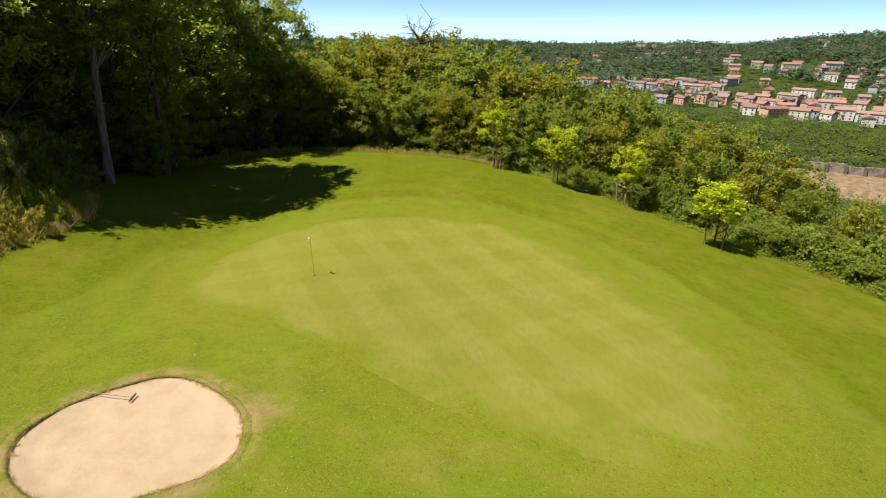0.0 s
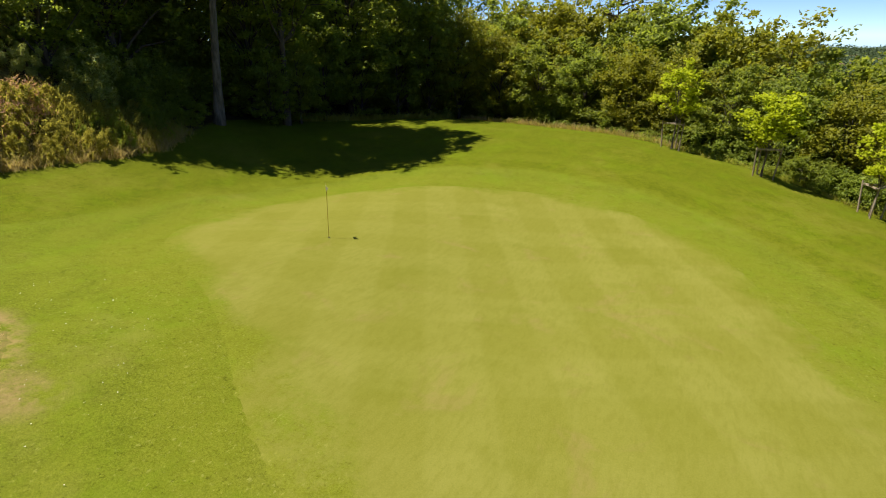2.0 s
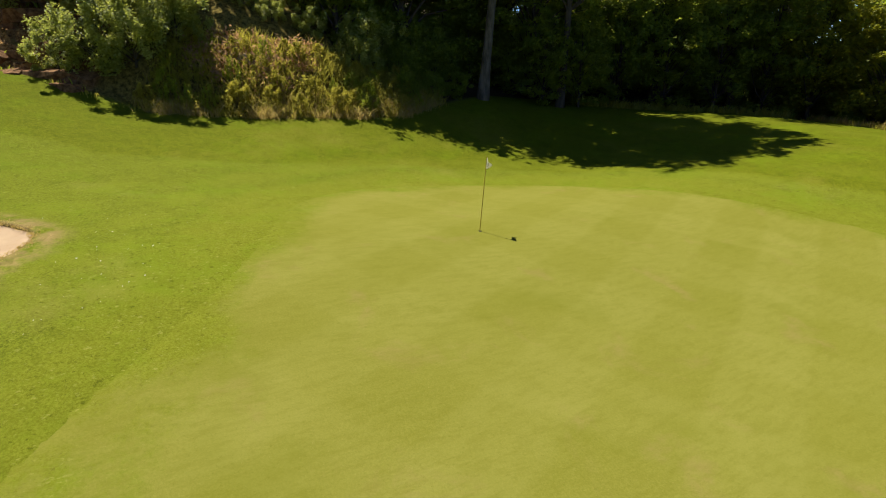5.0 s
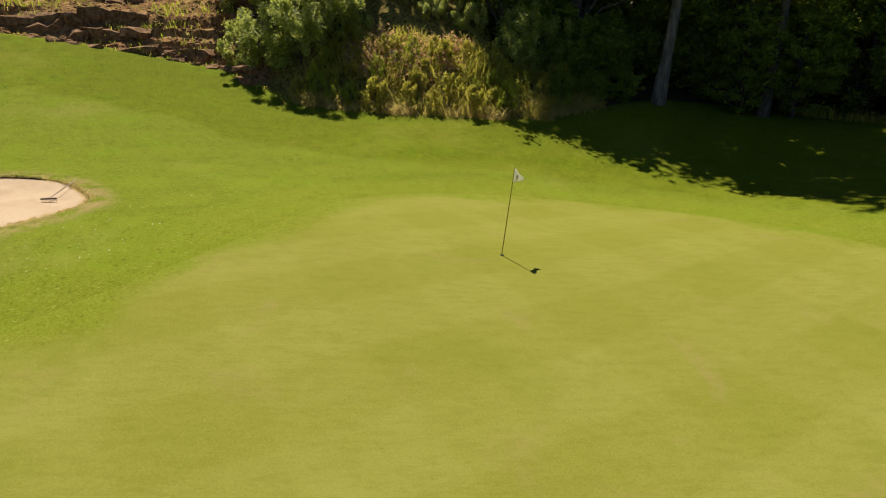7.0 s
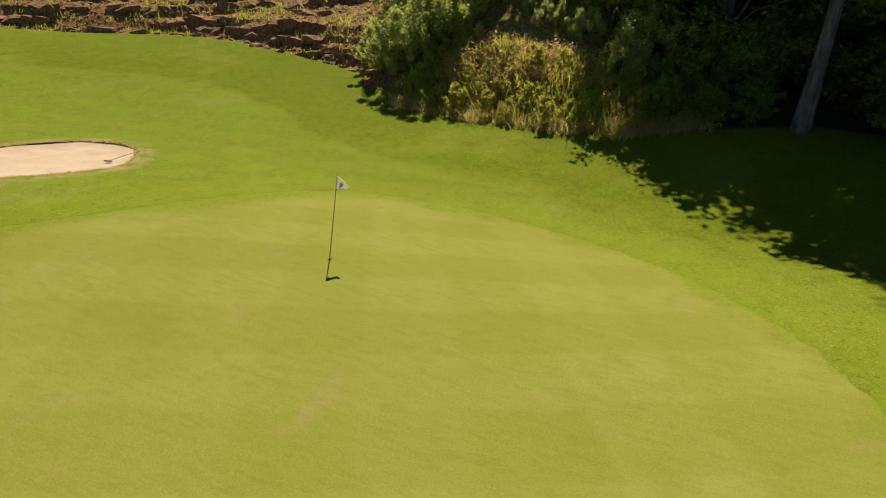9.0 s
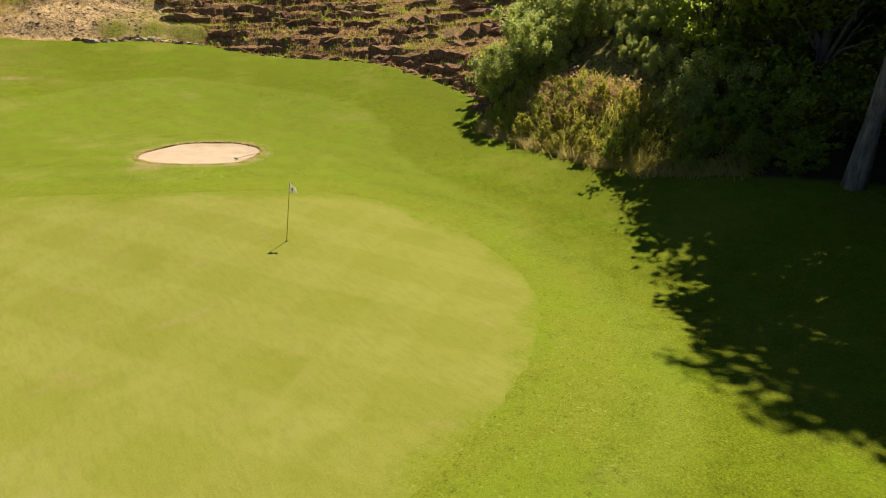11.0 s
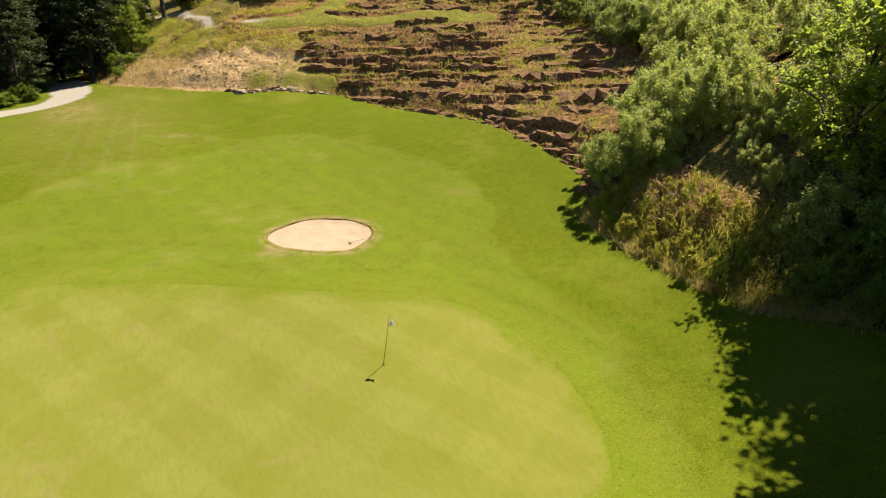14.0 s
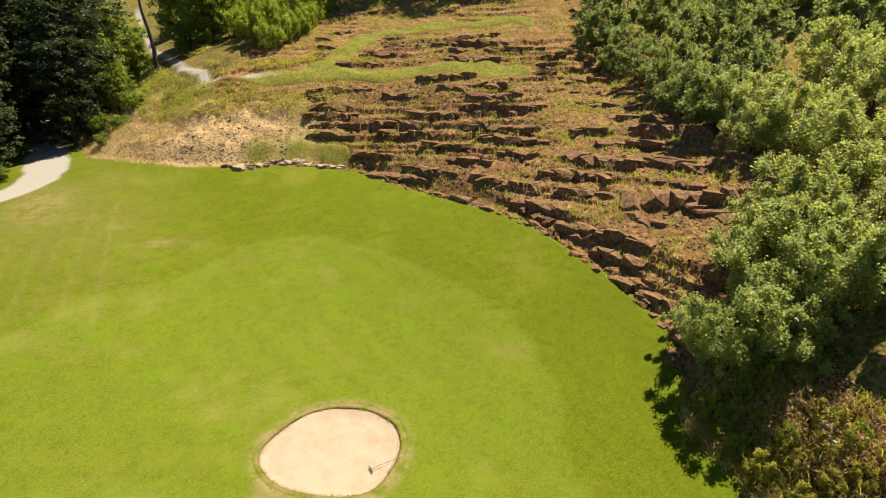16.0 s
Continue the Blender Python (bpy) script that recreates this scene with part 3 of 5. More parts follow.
def build_lip():
    """The turf rim of the bunker: a short earth face and a worn rolled edge."""
    n, c = len(BUNKER_RING), BUNKER_RING.mean(0)
    verts = []
    for f, drop in ((1.015, -0.30), (1.005, -0.03), (1.0, 0.01), (1.03, 0.035), (1.08, 0.03), (1.16, -0.03)):
        ragged = 1 + 0.006 * ripple(np.arange(n), np.arange(n) * 0.7, 2.2, 12)
        p = c + (BUNKER_RING - c) * (f * ragged)[:, None]
        verts.append(np.c_[p, lie(p[:, 0], p[:, 1], False) + drop + 0.012 * ripple(p[:, 0], p[:, 1], 0.2, 13)])
    a = np.arange(n)
    faces = np.concatenate([np.stack((a + k * n, (a + 1) % n + k * n, (a + 1) % n + (k + 1) * n, a + (k + 1) * n), 1) for k in range(5)])
    me = mesh_from("bunker_lip", np.concatenate(verts), faces, M_GROUND, True)
    float_zone(me, "worn", np.repeat((0.6, 0.8, 1.0, 1.0, 0.9, 0.5), n))
    float_zone(me, "litter", np.repeat((1.0, 1.0, 0.3, 0.0, 0.0, 0.0), n))
    tagged(new("bunker_lip", me), "worn straw-coloured turf rim of the bunker", "turf edge", kind="structure")


build_lip()

# ---- plants ----


def part(name, me, parent, label=""):
    ob = new(name, me)
    ob.parent = parent
    return tagged(ob, label)


def leaf_mesh(name, centres, sizes, rng, material, up=0.8, long=1.35):
    """Many small folded leaves, one island each."""
    n = len(centres)
    nrm = rng.normal(size=(n, 3)) + np.array((0, 0, up * 2))
    nrm /= np.linalg.norm(nrm, axis=1)[:, None]
    a = np.cross(nrm, rng.normal(size=(n, 3)))
    a /= np.linalg.norm(a, axis=1)[:, None]
    b = np.cross(nrm, a)
    s = sizes[:, None]
    tip, base = centres + a * s * long * 0.5, centres - a * s * long * 0.5
    droop = nrm * s * 0.16
    v = np.stack((base, centres + b * s * 0.42 - droop, tip, centres - b * s * 0.42 - droop), 1).reshape(-1, 3)
    i = np.arange(n)[:, None] * 4
    f = np.concatenate((i + np.array((0, 1, 2)), i + np.array((0, 2, 3))))
    return mesh_from(name, v, f, material)


def tube(verts, faces, points, radii, sides=6):
    """Adds a bent tapered limb to the lists."""
    start = sum(len(v) for v in verts)
    pts = np.array(points, float)
    way = np.gradient(pts, axis=0)
    way /= np.linalg.norm(way, axis=1)[:, None]
    ref = np.array((0.31, 0.77, 0.2))
    for p, w, r in zip(pts, way, radii):
        u = np.cross(w, ref)
        u /= np.linalg.norm(u)
        q = np.cross(w, u)
        ang = np.linspace(0, 2 * np.pi, sides, endpoint=False)
        verts.append(p + r * (np.cos(ang)[:, None] * u + np.sin(ang)[:, None] * q))
    for k in range(len(pts) - 1):
        for s in range(sides):
            a, b = start + k * sides + s, start + k * sides + (s + 1) % sides
            faces.append((a, b, b + sides, a + sides))


def tree_meshes(name, seed, height, spread, bare, leaves, leaf, material, bark=None, trunk=None, flat=1.0, clumps=150, lean=0.0, tight=0.16, skirt=0.0, wobble=0.012, spray=(1.25, 1.25, 0.75), up=0.8):
    """A tapered trunk with limbs, and a crown of leaf clumps with gaps. bare: height at which the crown begins."""
    rng = np.random.default_rng(seed)
    verts, faces = [], []
    r0 = trunk or height * 0.016
    n = 9
    h = np.linspace(0, height * 0.86, n)
    wob = np.cumsum(rng.normal(0, wobble * height, (n, 2)), 0) * np.linspace(0, 1, n)[:, None]
    axis = np.c_[wob[:, 0] + lean * h, wob[:, 1], h]
    radii = r0 * (1 - 0.88 * (h / h[-1])) * np.where(h < height * 0.04, 1.35, 1)
    tube(verts, faces, axis, radii, 9)
    mid, half = (height + bare) / 2, (height - bare) / 2
    ends = []
    for k in range(clumps):
        d = rng.normal(size=3)
        d /= np.linalg.norm(d)
        rad = rng.uniform(0.35, 1.0) ** 0.5
        lobes = 1 + 0.25 * np.sin(3 * np.arctan2(d[1], d[0]) + seed) * np.sin(2.3 * d[2] * 2 + seed * 1.7) + rng.uniform(-0.14, 0.14)
        c = np.array((d[0] * spread, d[1] * spread, d[2] * half * flat)) * rad * lobes
        if skirt and c[2] < 0:
            c[:2] *= 1 + skirt * -c[2] / half
        c += np.array((np.interp(mid + c[2], h, axis[:, 0]), np.interp(mid + c[2], h, axis[:, 1]), mid))
        ends.append(c)
    ends = np.array(ends)
    for c in ends[rng.choice(len(ends), min(len(ends), 34), replace=False)]:
        z0 = max(bare * 0.8, c[2] - rng.uniform(0.25, 0.6) * np.hypot(c[0], c[1]) - 0.15 * height)
        z0 = min(max(z0, 0.08 * height), h[-1])
        a = np.array((np.interp(z0, h, axis[:, 0]), np.interp(z0, h, axis[:, 1]), z0))
        m = a + (c - a) * 0.5 + np.array((*rng.normal(0, 0.06 * spread, 2), 0.08 * height * rng.uniform(0, 1)))
        r = np.interp(z0, h, radii) * 0.45
        tube(verts, faces, (a, a * 0.5 + m * 0.5 + rng.normal(0, 0.03 * spread, 3), m, m * 0.4 + c * 0.6, c), (r, r * 0.8, r * 0.55, r * 0.35, r * 0.12), 5)
    tm = mesh_from(name + "_wood", np.concatenate(verts), faces, bark or M_BARKDARK, True)
    per = rng.multinomial(leaves, rng.dirichlet(np.full(len(ends), 3.0)))
    own = np.repeat(np.arange(len(ends)), per)
    size = spread * tight * rng.uniform(0.6, 1.3, len(ends))[own][:, None]
    off = rng.normal(size=(leaves, 3))
    off /= np.maximum(np.linalg.norm(off, axis=1)[:, None], 0.5)
    off *= rng.uniform(0.2, 1.25, (leaves, 1)) * np.array(spray)
    pos = ends[own] + off * size
    pos[:, 2] = np.maximum(pos[:, 2], 0.05)
    lm = leaf_mesh(name + "_leaves", pos, leaf * rng.uniform(0.6, 1.35, leaves), rng, material, up)
    return tm, lm


class Kind:
    """A kind of plant: several built forms, each placed by turns as a thing of its own."""

    def __init__(self, name, forms, label, category, group, parts=("trunk", "crown")):
        self.name, self.forms, self.label, self.category, self.group, self.parts = name, forms, label, category, group, parts
        self.made, self.count = {}, 0

    def place(self, x, y, scale=1.0, turn=None, z=None, label="", form=None, wide=1.0, sink=0.1):
        k = self.count % len(self.forms) if form is None else form
        self.count += 1
        turn = (self.count * 137.5) % 360 if turn is None else turn
        m = pose(x, y, (ground_at(x, y) if z is None else z) - sink, 0, 0, turn) @ Matrix.Diagonal((scale * wide, scale * wide, scale, 1))
        if k in self.made:
            ob = copy_thing(self.made[k], m)
            ob.matrix_basis = m
        else:
            ob = new(self.name)
            for pname, me in zip(self.parts, self.forms[k]):
                piece = part(pname, me, ob)
                if self.name == "nettle_clump" and pname == "stem":
                    tagged(piece, kind="stuff")
            ob.matrix_basis = m
            self.made[k] = ob
            tagged(ob, self.label, self.category, self.group)
        if label:
            tagged(ob, label)
        return ob


tall = Kind("hornbeam_tree", [tree_meshes("tall_a", 3, 22, 5.6, 2.5, 12500, 0.30, M_OAK, M_BARKDARK, 0.34, clumps=190),
                              tree_meshes("tall_b", 8, 20, 5.0, 4.0, 12500, 0.30, M_ASH, M_BARKDARK, 0.28, clumps=190),
                              tree_meshes("tall_c", 21, 23, 5.4, 3.0, 12500, 0.30, M_OAK, M_BARKDARK, 0.30, clumps=190)],
            "tall dark green woodland tree with dense leafy crown", "tree", "trees of the wood")
maple = Kind("maple_tree", [tree_meshes("maple_a", 31, 11, 3.6, 1.2, 12000, 0.23, M_MAPLE, M_BARKDARK, 0.17, clumps=170, tight=0.19),
                            tree_meshes("maple_b", 37, 12, 3.9, 1.5, 12000, 0.23, M_MAPLE, M_BARKDARK, 0.18, clumps=170),
                            tree_meshes("maple_c", 43, 10, 3.3, 0.8, 12000, 0.22, M_ASH, M_BARKDARK, 0.15, clumps=170),
                            tree_meshes("maple_d", 47, 10.5, 3.4, 1.0, 12000, 0.22, M_OAK, M_BARKDARK, 0.15, clumps=170)],
             "yellow-green field maple with a rounded leafy crown", "tree", "trees beyond the brow")
hedge = Kind("hedge_shrub", [tree_meshes("hedge_a", 51, 3.4, 2.0, 0.1, 7000, 0.155, M_HEDGE, None, 0.05, clumps=90, tight=0.18, spray=(0.9, 0.9, 1.4), up=0.5),
                             tree_meshes("hedge_b", 53, 2.8, 1.8, 0.05, 6500, 0.145, M_HEDGE, None, 0.05, clumps=80, tight=0.2),
                             tree_meshes("hedge_c", 57, 3.8, 2.1, 0.2, 7000, 0.15, M_ASH, None, 0.05, clumps=90, tight=0.2)],
             "dense mid-green hedgerow shrub along the turf edge", "shrub", "hedgerow shrubs", ("stem", "foliage"))
willow = Kind("willow_shrub", [tree_meshes("willow_a", 61, 4.2, 2.2, 0.1, 13500, 0.105, M_WILLOW, None, 0.06, clumps=64, tight=0.165, spray=(0.95, 0.95, 1.35), up=0.6),
                               tree_meshes("willow_b", 67, 3.6, 2.0, 0.1, 12500, 0.10, M_WILLOW, None, 0.06, clumps=58, tight=0.165, spray=(0.95, 0.95, 1.35), up=0.6)],
              "grey-green sallow shrub with pale leaves on the bank", "shrub", "shrubs on the bank", ("stem", "foliage"))
hazel = Kind("hazel_shrub", [tree_meshes("hazel_a", 161, 4.2, 2.2, 0.1, 9500, 0.135, M_HAZEL, None, 0.06, clumps=56, tight=0.17, spray=(0.95, 0.95, 1.2), up=0.65),
                             tree_meshes("hazel_b", 167, 3.7, 2.1, 0.1, 9000, 0.13, M_HAZEL, None, 0.06, clumps=50, tight=0.17, spray=(0.95, 0.95, 1.2), up=0.65)],
             "dark green hazel shrub above the rock ledges", "shrub", "shrubs above the ledges", ("stem", "foliage"))
fir = Kind("fir_tree", [tree_meshes("fir_a", 71, 17, 3.0, 0.6, 15000, 0.22, M_FIR, M_BARKDARK, 0.2, clumps=200, skirt=0.7),
                        tree_meshes("fir_b", 73, 20, 3.4, 1.0, 15000, 0.23, M_FIR, M_BARKDARK, 0.24, clumps=200, skirt=0.6)],
           "dark conifer with drooping boughs beside the gravel path", "tree", "conifers by the path")

thicket = Kind("thicket_shrub", [tree_meshes("thicket_a", 81, 5.0, 2.6, 0.1, 6500, 0.22, M_OAK, None, 0.06, clumps=80, tight=0.2),
                                 tree_meshes("thicket_b", 83, 4.2, 2.4, 0.1, 6000, 0.20, M_OAK, None, 0.06, clumps=70, tight=0.2, spray=(1, 1, 1.2), up=0.5)],
               "dark shaded undergrowth shrub under the woodland trees", "shrub", "undergrowth of the wood", ("stem", "foliage"))
edge_tree = Kind("beech_tree", [tree_meshes("edge_a", 91, 12, 3.6, 0.4, 11000, 0.22, M_ASH, M_BARKDARK, 0.15, clumps=150),
                                tree_meshes("edge_b", 93, 11, 3.2, 0.3, 11000, 0.22, M_OAK, M_BARKDARK, 0.14, clumps=150)],
                 "leafy young beech at the edge of the wood", "tree", "trees at the wood edge")
trunk_tree = Kind("beech_tree", [tree_meshes("grey_beech", 95, 25, 4.3, 10.5, 15000, 0.28, M_OAK, M_BARK, 0.36, clumps=170, wobble=0.003, lean=0.07)],
                  "tall beech with a bare grey trunk", "tree", "trees of the wood")
# added oak whose crown shades the turf; dark bark stands in for shade
shade_tree = Kind("oak_tree", [tree_meshes("shade_oak", 97, 24, 5.0, 8.5, 15000, 0.28, M_OAK, M_BARKDARK, 0.30, clumps=180, wobble=0.005, lean=0.05)],
                  "high-crowned oak added to shade the turf, dark bark standing in for shade", "tree", "trees of the wood")
FORM_HEIGHT = {"maple_tree": (11, 12, 10, 10.5), "hedge_shrub": (3.4, 2.8, 3.8), "beech_tree": (12, 11)}


def place_to(kind, x, y, top, wide=1.0, **more):
    """Places a plant so that its top stands at that height."""
    k = kind.count % len(kind.forms)
    s = (top - ground_at(x, y)) / FORM_HEIGHT[kind.name][k]
    return kind.place(x, y, s, wide=wide, **more)


rng = np.random.default_rng(5)
# the wood west and north-west of the green
trunk_tree.place(-17.0, 12.3, 0.90, turn=48)
trunk_tree.place(-25.0, 7.0, 0.86, turn=150)
shade_tree.place(-15.4, 17.4, 0.86, turn=10)
for x, y, s in ((-18.4, 17.3, 0.60), (-25.0, 10.5, 1.0), (-30.5, 6.5, 0.9), (-21.6, 9.0, 0.85), (-25.6, 15.6, 0.85), (-23.0, 24.6, 0.9), (-16.4, 28.0, 0.95), (-13.2, 33.0, 0.9),
                (-29.0, 13.0, 1.05), (-27.0, 21.0, 1.05), (-23.5, 29.0, 1.0), (-19.5, 36.0, 0.95), (-34.0, 8.0, 1.0), (-35.0, 18.0, 1.1),
                (-31.0, 28.0, 1.0), (-27.0, 38.0, 1.0), (-41.0, 12.0, 1.0), (-42.0, 25.0, 1.1), (-37.0, 36.0, 1.0), (-31.0, 47.0, 1.0), (-21.0, 46.0, 0.9),
                (-14.8, 41.0, 0.85), (-49.0, 18.0, 1.1), (-48.0, 34.0, 1.1), (-42.0, 46.0, 1.1), (-36.0, 57.0, 1.1), (-24.0, 56.0, 1.0), (-15.0, 52.0, 0.9), (-50.0, 4.0, 1.0), (-44.0, 0.0, 0.9)):
    tall.place(x, y, s)
# added tree, set so its crown throws shade on the turf by the bank
tall.place(-21.0, 4.6, 0.54)
for x, y, top in ((-17.4, 20.4, 9.0), (-15.9, 16.4, 6.5), (-15.3, 19.0, 7.0), (-16.2, 23.8, 10.0), (-14.4, 26.6, 9.0), (-12.6, 30.0, 9.5), (-11.0, 33.4, 10.0), (-19.6, 18.8, 8.0)):
    place_to(edge_tree, x, y, top)
for x, y, s in ((-16.4, 6.6, 0.30), (-17.0, 8.6, 0.36), (-17.2, 10.4, 0.34), (-18.6, 7.2, 0.5), (-18.8, 9.8, 0.5), (-19.5, 8.6, 0.75), (-21.5, 6.2, 0.9), (-20.4, 10.6, 0.8), (-20.6, 13.8, 0.9), (-24.0, 7.6, 1.0), (-19.2, 16.0, 0.8), (-20.8, 20.4, 1.0), (-23.6, 13.2, 1.1), (-25.2, 17.4, 1.2),
                (-18.6, 25.6, 1.1), (-21.8, 25.0, 1.2), (-15.8, 30.6, 1.1), (-17.6, 32.8, 1.2), (-21.5, 32.6, 1.2), (-27.5, 8.0, 1.2), (-28.0, 16.4, 1.3), (-27.2, 25.0, 1.3), (-26.8, 33.6, 1.3),
                (-14.0, 36.2, 1.2), (-17.8, 40.0, 1.3), (-23.0, 40.4, 1.4), (-31.5, 10.6, 1.3), (-32.4, 21.4, 1.4), (-32.0, 32.6, 1.4), (-30.6, 41.6, 1.5), (-36.4, 13.0, 1.4), (-37.8, 26.6, 1.5),
                (-11.2, 37.4, 1.1), (-12.8, 45.0, 1.3), (-8.6, 38.6, 1.0), (-9.6, 43.0, 1.3), (-30.0, 4.6, 1.2), (-26.0, 4.0, 1.1), (-36.5, 4.4, 1.3), (-40.5, 6.0, 1.4), (-44.0, 18.0, 1.5), (-43.0, 32.0, 1.5), (-37.0, 43.0, 1.5), (-26.0, 47.5, 1.5), (-17.5, 47.0, 1.4)):
    thicket.place(x, y, s)
# yellow-green trees below the brow: x, y, height of the top
for x, y, top in ((-8.6, 35.4, 9.5), (-4.6, 35.8, 7.6), (-0.6, 35.6, 7.0), (3.4, 35.0, 6.8), (7.4, 34.0, 6.6), (11.4, 32.0, 6.4), (15.0, 30.0, 5.6), (18.8, 29.0, 5.2), (22.4, 27.0, 4.4), (26.0, 24.0, 3.6),
                  (29.0, 20.0, 3.2), (-6.4, 41.0, 10.2), (-2.6, 44.0, 11.4), (1.6, 42.0, 9.8), (6.0, 41.0, 10.2), (10.4, 40.0, 10.2), (14.8, 38.2, 9.2), (19.4, 36.4, 8.4), (24.0, 34.0, 6.8), (28.4, 31.0, 5.2),
                  (32.0, 27.0, 4.0), (35.0, 22.0, 2.8), (36.0, 16.0, 0.4), (-8.0, 50.0, 10.5), (-1.0, 52.0, 11.0), (6.4, 50.0, 11.2), (13.0, 48.4, 9.6), (19.6, 46.0, 7.2), (26.0, 43.0, 5.4), (32.4, 39.0, 3.2),
                  (38.0, 33.0, 2.0), (41.0, 26.0, -0.2), (43.0, 18.0, -1.2), (40.0, 10.0, -0.8)):
    place_to(maple, x, y, top, wide=0.95)
# hedgerow along the brow
line = np.array(BROW[2:13])
seg = np.hypot(*np.diff(line, axis=0).T)
cum = np.concatenate(((0,), np.cumsum(seg)))
for row, (off, gap) in enumerate(((1.9, 1.9), (4.4, 2.4), (8.0, 3.2))):
    for s in np.arange(row * 0.7, cum[-1], gap):
        k = min(np.searchsorted(cum, s, "right") - 1, len(seg) - 1)
        f = (s - cum[k]) / seg[k]
        p = line[k] * (1 - f) + line[k + 1] * f
        w = (line[k + 1] - line[k]) / seg[k]
        q = p + np.array((-w[1], w[0])) * (off + rng.uniform(-0.5, 0.5))
        grow = (0.35 if p[0] < 17 else 0.62, 0.95, 1.35 if p[0] < 27 else 1.1)[row]
        hedge.place(q[0], q[1], grow * rng.uniform(0.8, 1.2) + 0.012 * max(p[0] - 15, 0), wide=rng.uniform(1.0, 1.25))
# shrubs on the bank
for x, y, s in ((-18.7, -6.6, 0.82), (-20.4, -9.7, 0.7), (-19.4, -4.5, 0.72), (-20.8, 0.6, 0.4), (-21.8, -0.6, 0.42), (-20.2, 2.6, 0.5), (-19.6, -5.6, 0.95), (-19.3, -7.9, 0.9), (-22.2, -4.6, 0.95), (-18.4, 4.6, 0.62), (-19.6, 5.8, 0.85), (-23.6, -0.8, 0.62), (-22.0, -7.4, 1.1),
                (-23.5, -3.4, 1.1), (-25.0, -9.5, 1.15), (-26.5, -5.5, 1.1), (-28.6, -10.2, 1.1), (-30.0, -8.0, 1.2), (-33.5, -11.0, 1.2), (-35.0, -17.4, 1.0),
                (-36.0, -15.0, 1.2), (-36.5, -22.0, 1.15), (-39.0, -18.5, 1.2), (-38.5, -26.5, 1.1), (-42.0, -23.0, 1.2), (-40.5, -30.5, 1.0), (-43.0, -36.0, 1.1), (-46.5, -41.0, 1.2), (-48.0, -47.0, 1.2), (-52.0, -52.0, 1.3), (-55.0, -44.0, 1.4), (-58.0, -56.0, 1.4), (-24.0, 1.0, 1.0), (-28.0, 0.0, 1.1), (-33.0, -4.0, 1.2), (-38.0, -9.0, 1.3),
                (-43.0, -14.0, 1.4), (-46.0, -27.0, 1.4), (-44.0, -32.0, 1.2), (-48.0, -20.0, 1.5), (-50.0, -36.0, 1.4), (-42.0, -3.0, 1.4), (-22.8, 0.8, 0.6), (-22.8, 3.2, 0.8), (-20.4, -4.9, 0.8), (-23.0, -2.4, 0.65), (-20.8, -6.6, 0.85), (-24.6, -6.8, 1.1),
                (-27.6, -9.6, 1.15), (-37.6, -20.6, 1.2), (-40.4, -26.6, 1.2), (-45.0, -44.5, 1.1), (-43.4, -40.0, 0.9), (-51.0, -46.0, 1.4), (-54.0, -38.0, 1.5), (-52.0, -29.0, 1.5),
                (-57.0, -33.0, 1.7), (-60.0, -41.0, 1.8), (-63.0, -49.0, 1.8), (-66.0, -36.0, 1.9), (-70.0, -45.0, 2.0), (-72.0, -33.0, 2.0), (-62.0, -26.0, 1.8), (-55.0, -22.0, 1.6), (-50.0, -12.0, 1.5), (-58.0, -14.0, 1.7), (-68.0, -22.0, 1.9), (-76.0, -39.0, 2.1), (-66.0, -55.0, 1.9)):
    (willow if y > -21 else hazel).place(x, y, s)
# conifers and bushes along the gravel path
for x, y, s in ((9.2, -65.5, 0.70), (16.0, -84.0, 1.1), (15.4, -92.0, 1.2), (17.0, -100.0, 1.2), (19.6, -92.0, 1.2), (8.0, -69.0, 0.95), (9.0, -74.5, 1.0), (7.4, -79.0, 1.0), (10.0, -82.0, 1.0), (16.2, -59.0, 0.62), (17.4, -63.5, 0.85),
                (18.6, -69.0, 1.0), (17.8, -75.0, 1.0), (20.6, -79.0, 1.0), (21.0, -56.5, 0.7), (22.6, -64.0, 0.95), (24.0, -71.0, 1.0), (19.4, -86.0, 1.0), (10.8, -90.0, 1.0), (27.0, -58.0, 0.9), (29.0, -66.0, 1.0), (24.0, -84.0, 1.0), (30.0, -80.0, 1.0), (34.0, -72.0, 1.0), (28.0, -94.0, 1.1), (36.0, -86.0, 1.1), (14.6, -101.0, 1.1), (23.0, -104.0, 1.1), (24.0, -98.0, 1.1), (28.0, -112.0, 1.2), (23.0, -119.0, 1.3), (12.5, -113.0, 1.2), (33.0, -100.0, 1.2), (31.0, -122.0, 1.3), (38.0, -110.0, 1.2)):
    fir.place(x, y, s, wide=1.25)
rw = np.random.default_rng(19)
for k in range(95):
    az, far = math.radians(rw.uniform(140, 262)), rw.uniform(88, 150)
    x, y = far * math.sin(az) * 0.9 + 2, far * math.cos(az)
    if y > -20 or min(along(PATH_LINE, np.array([x]), np.array([y]))[0][0], along(TRACK_LINE, np.array([x]), np.array([y]))[0][0]) < 4:
        continue
    (fir if k % 3 else tall).place(x, y, rw.uniform(0.8, 1.05), wide=1.25, label="" if k % 3 else "tall dark tree of the wood above the quarry slope")
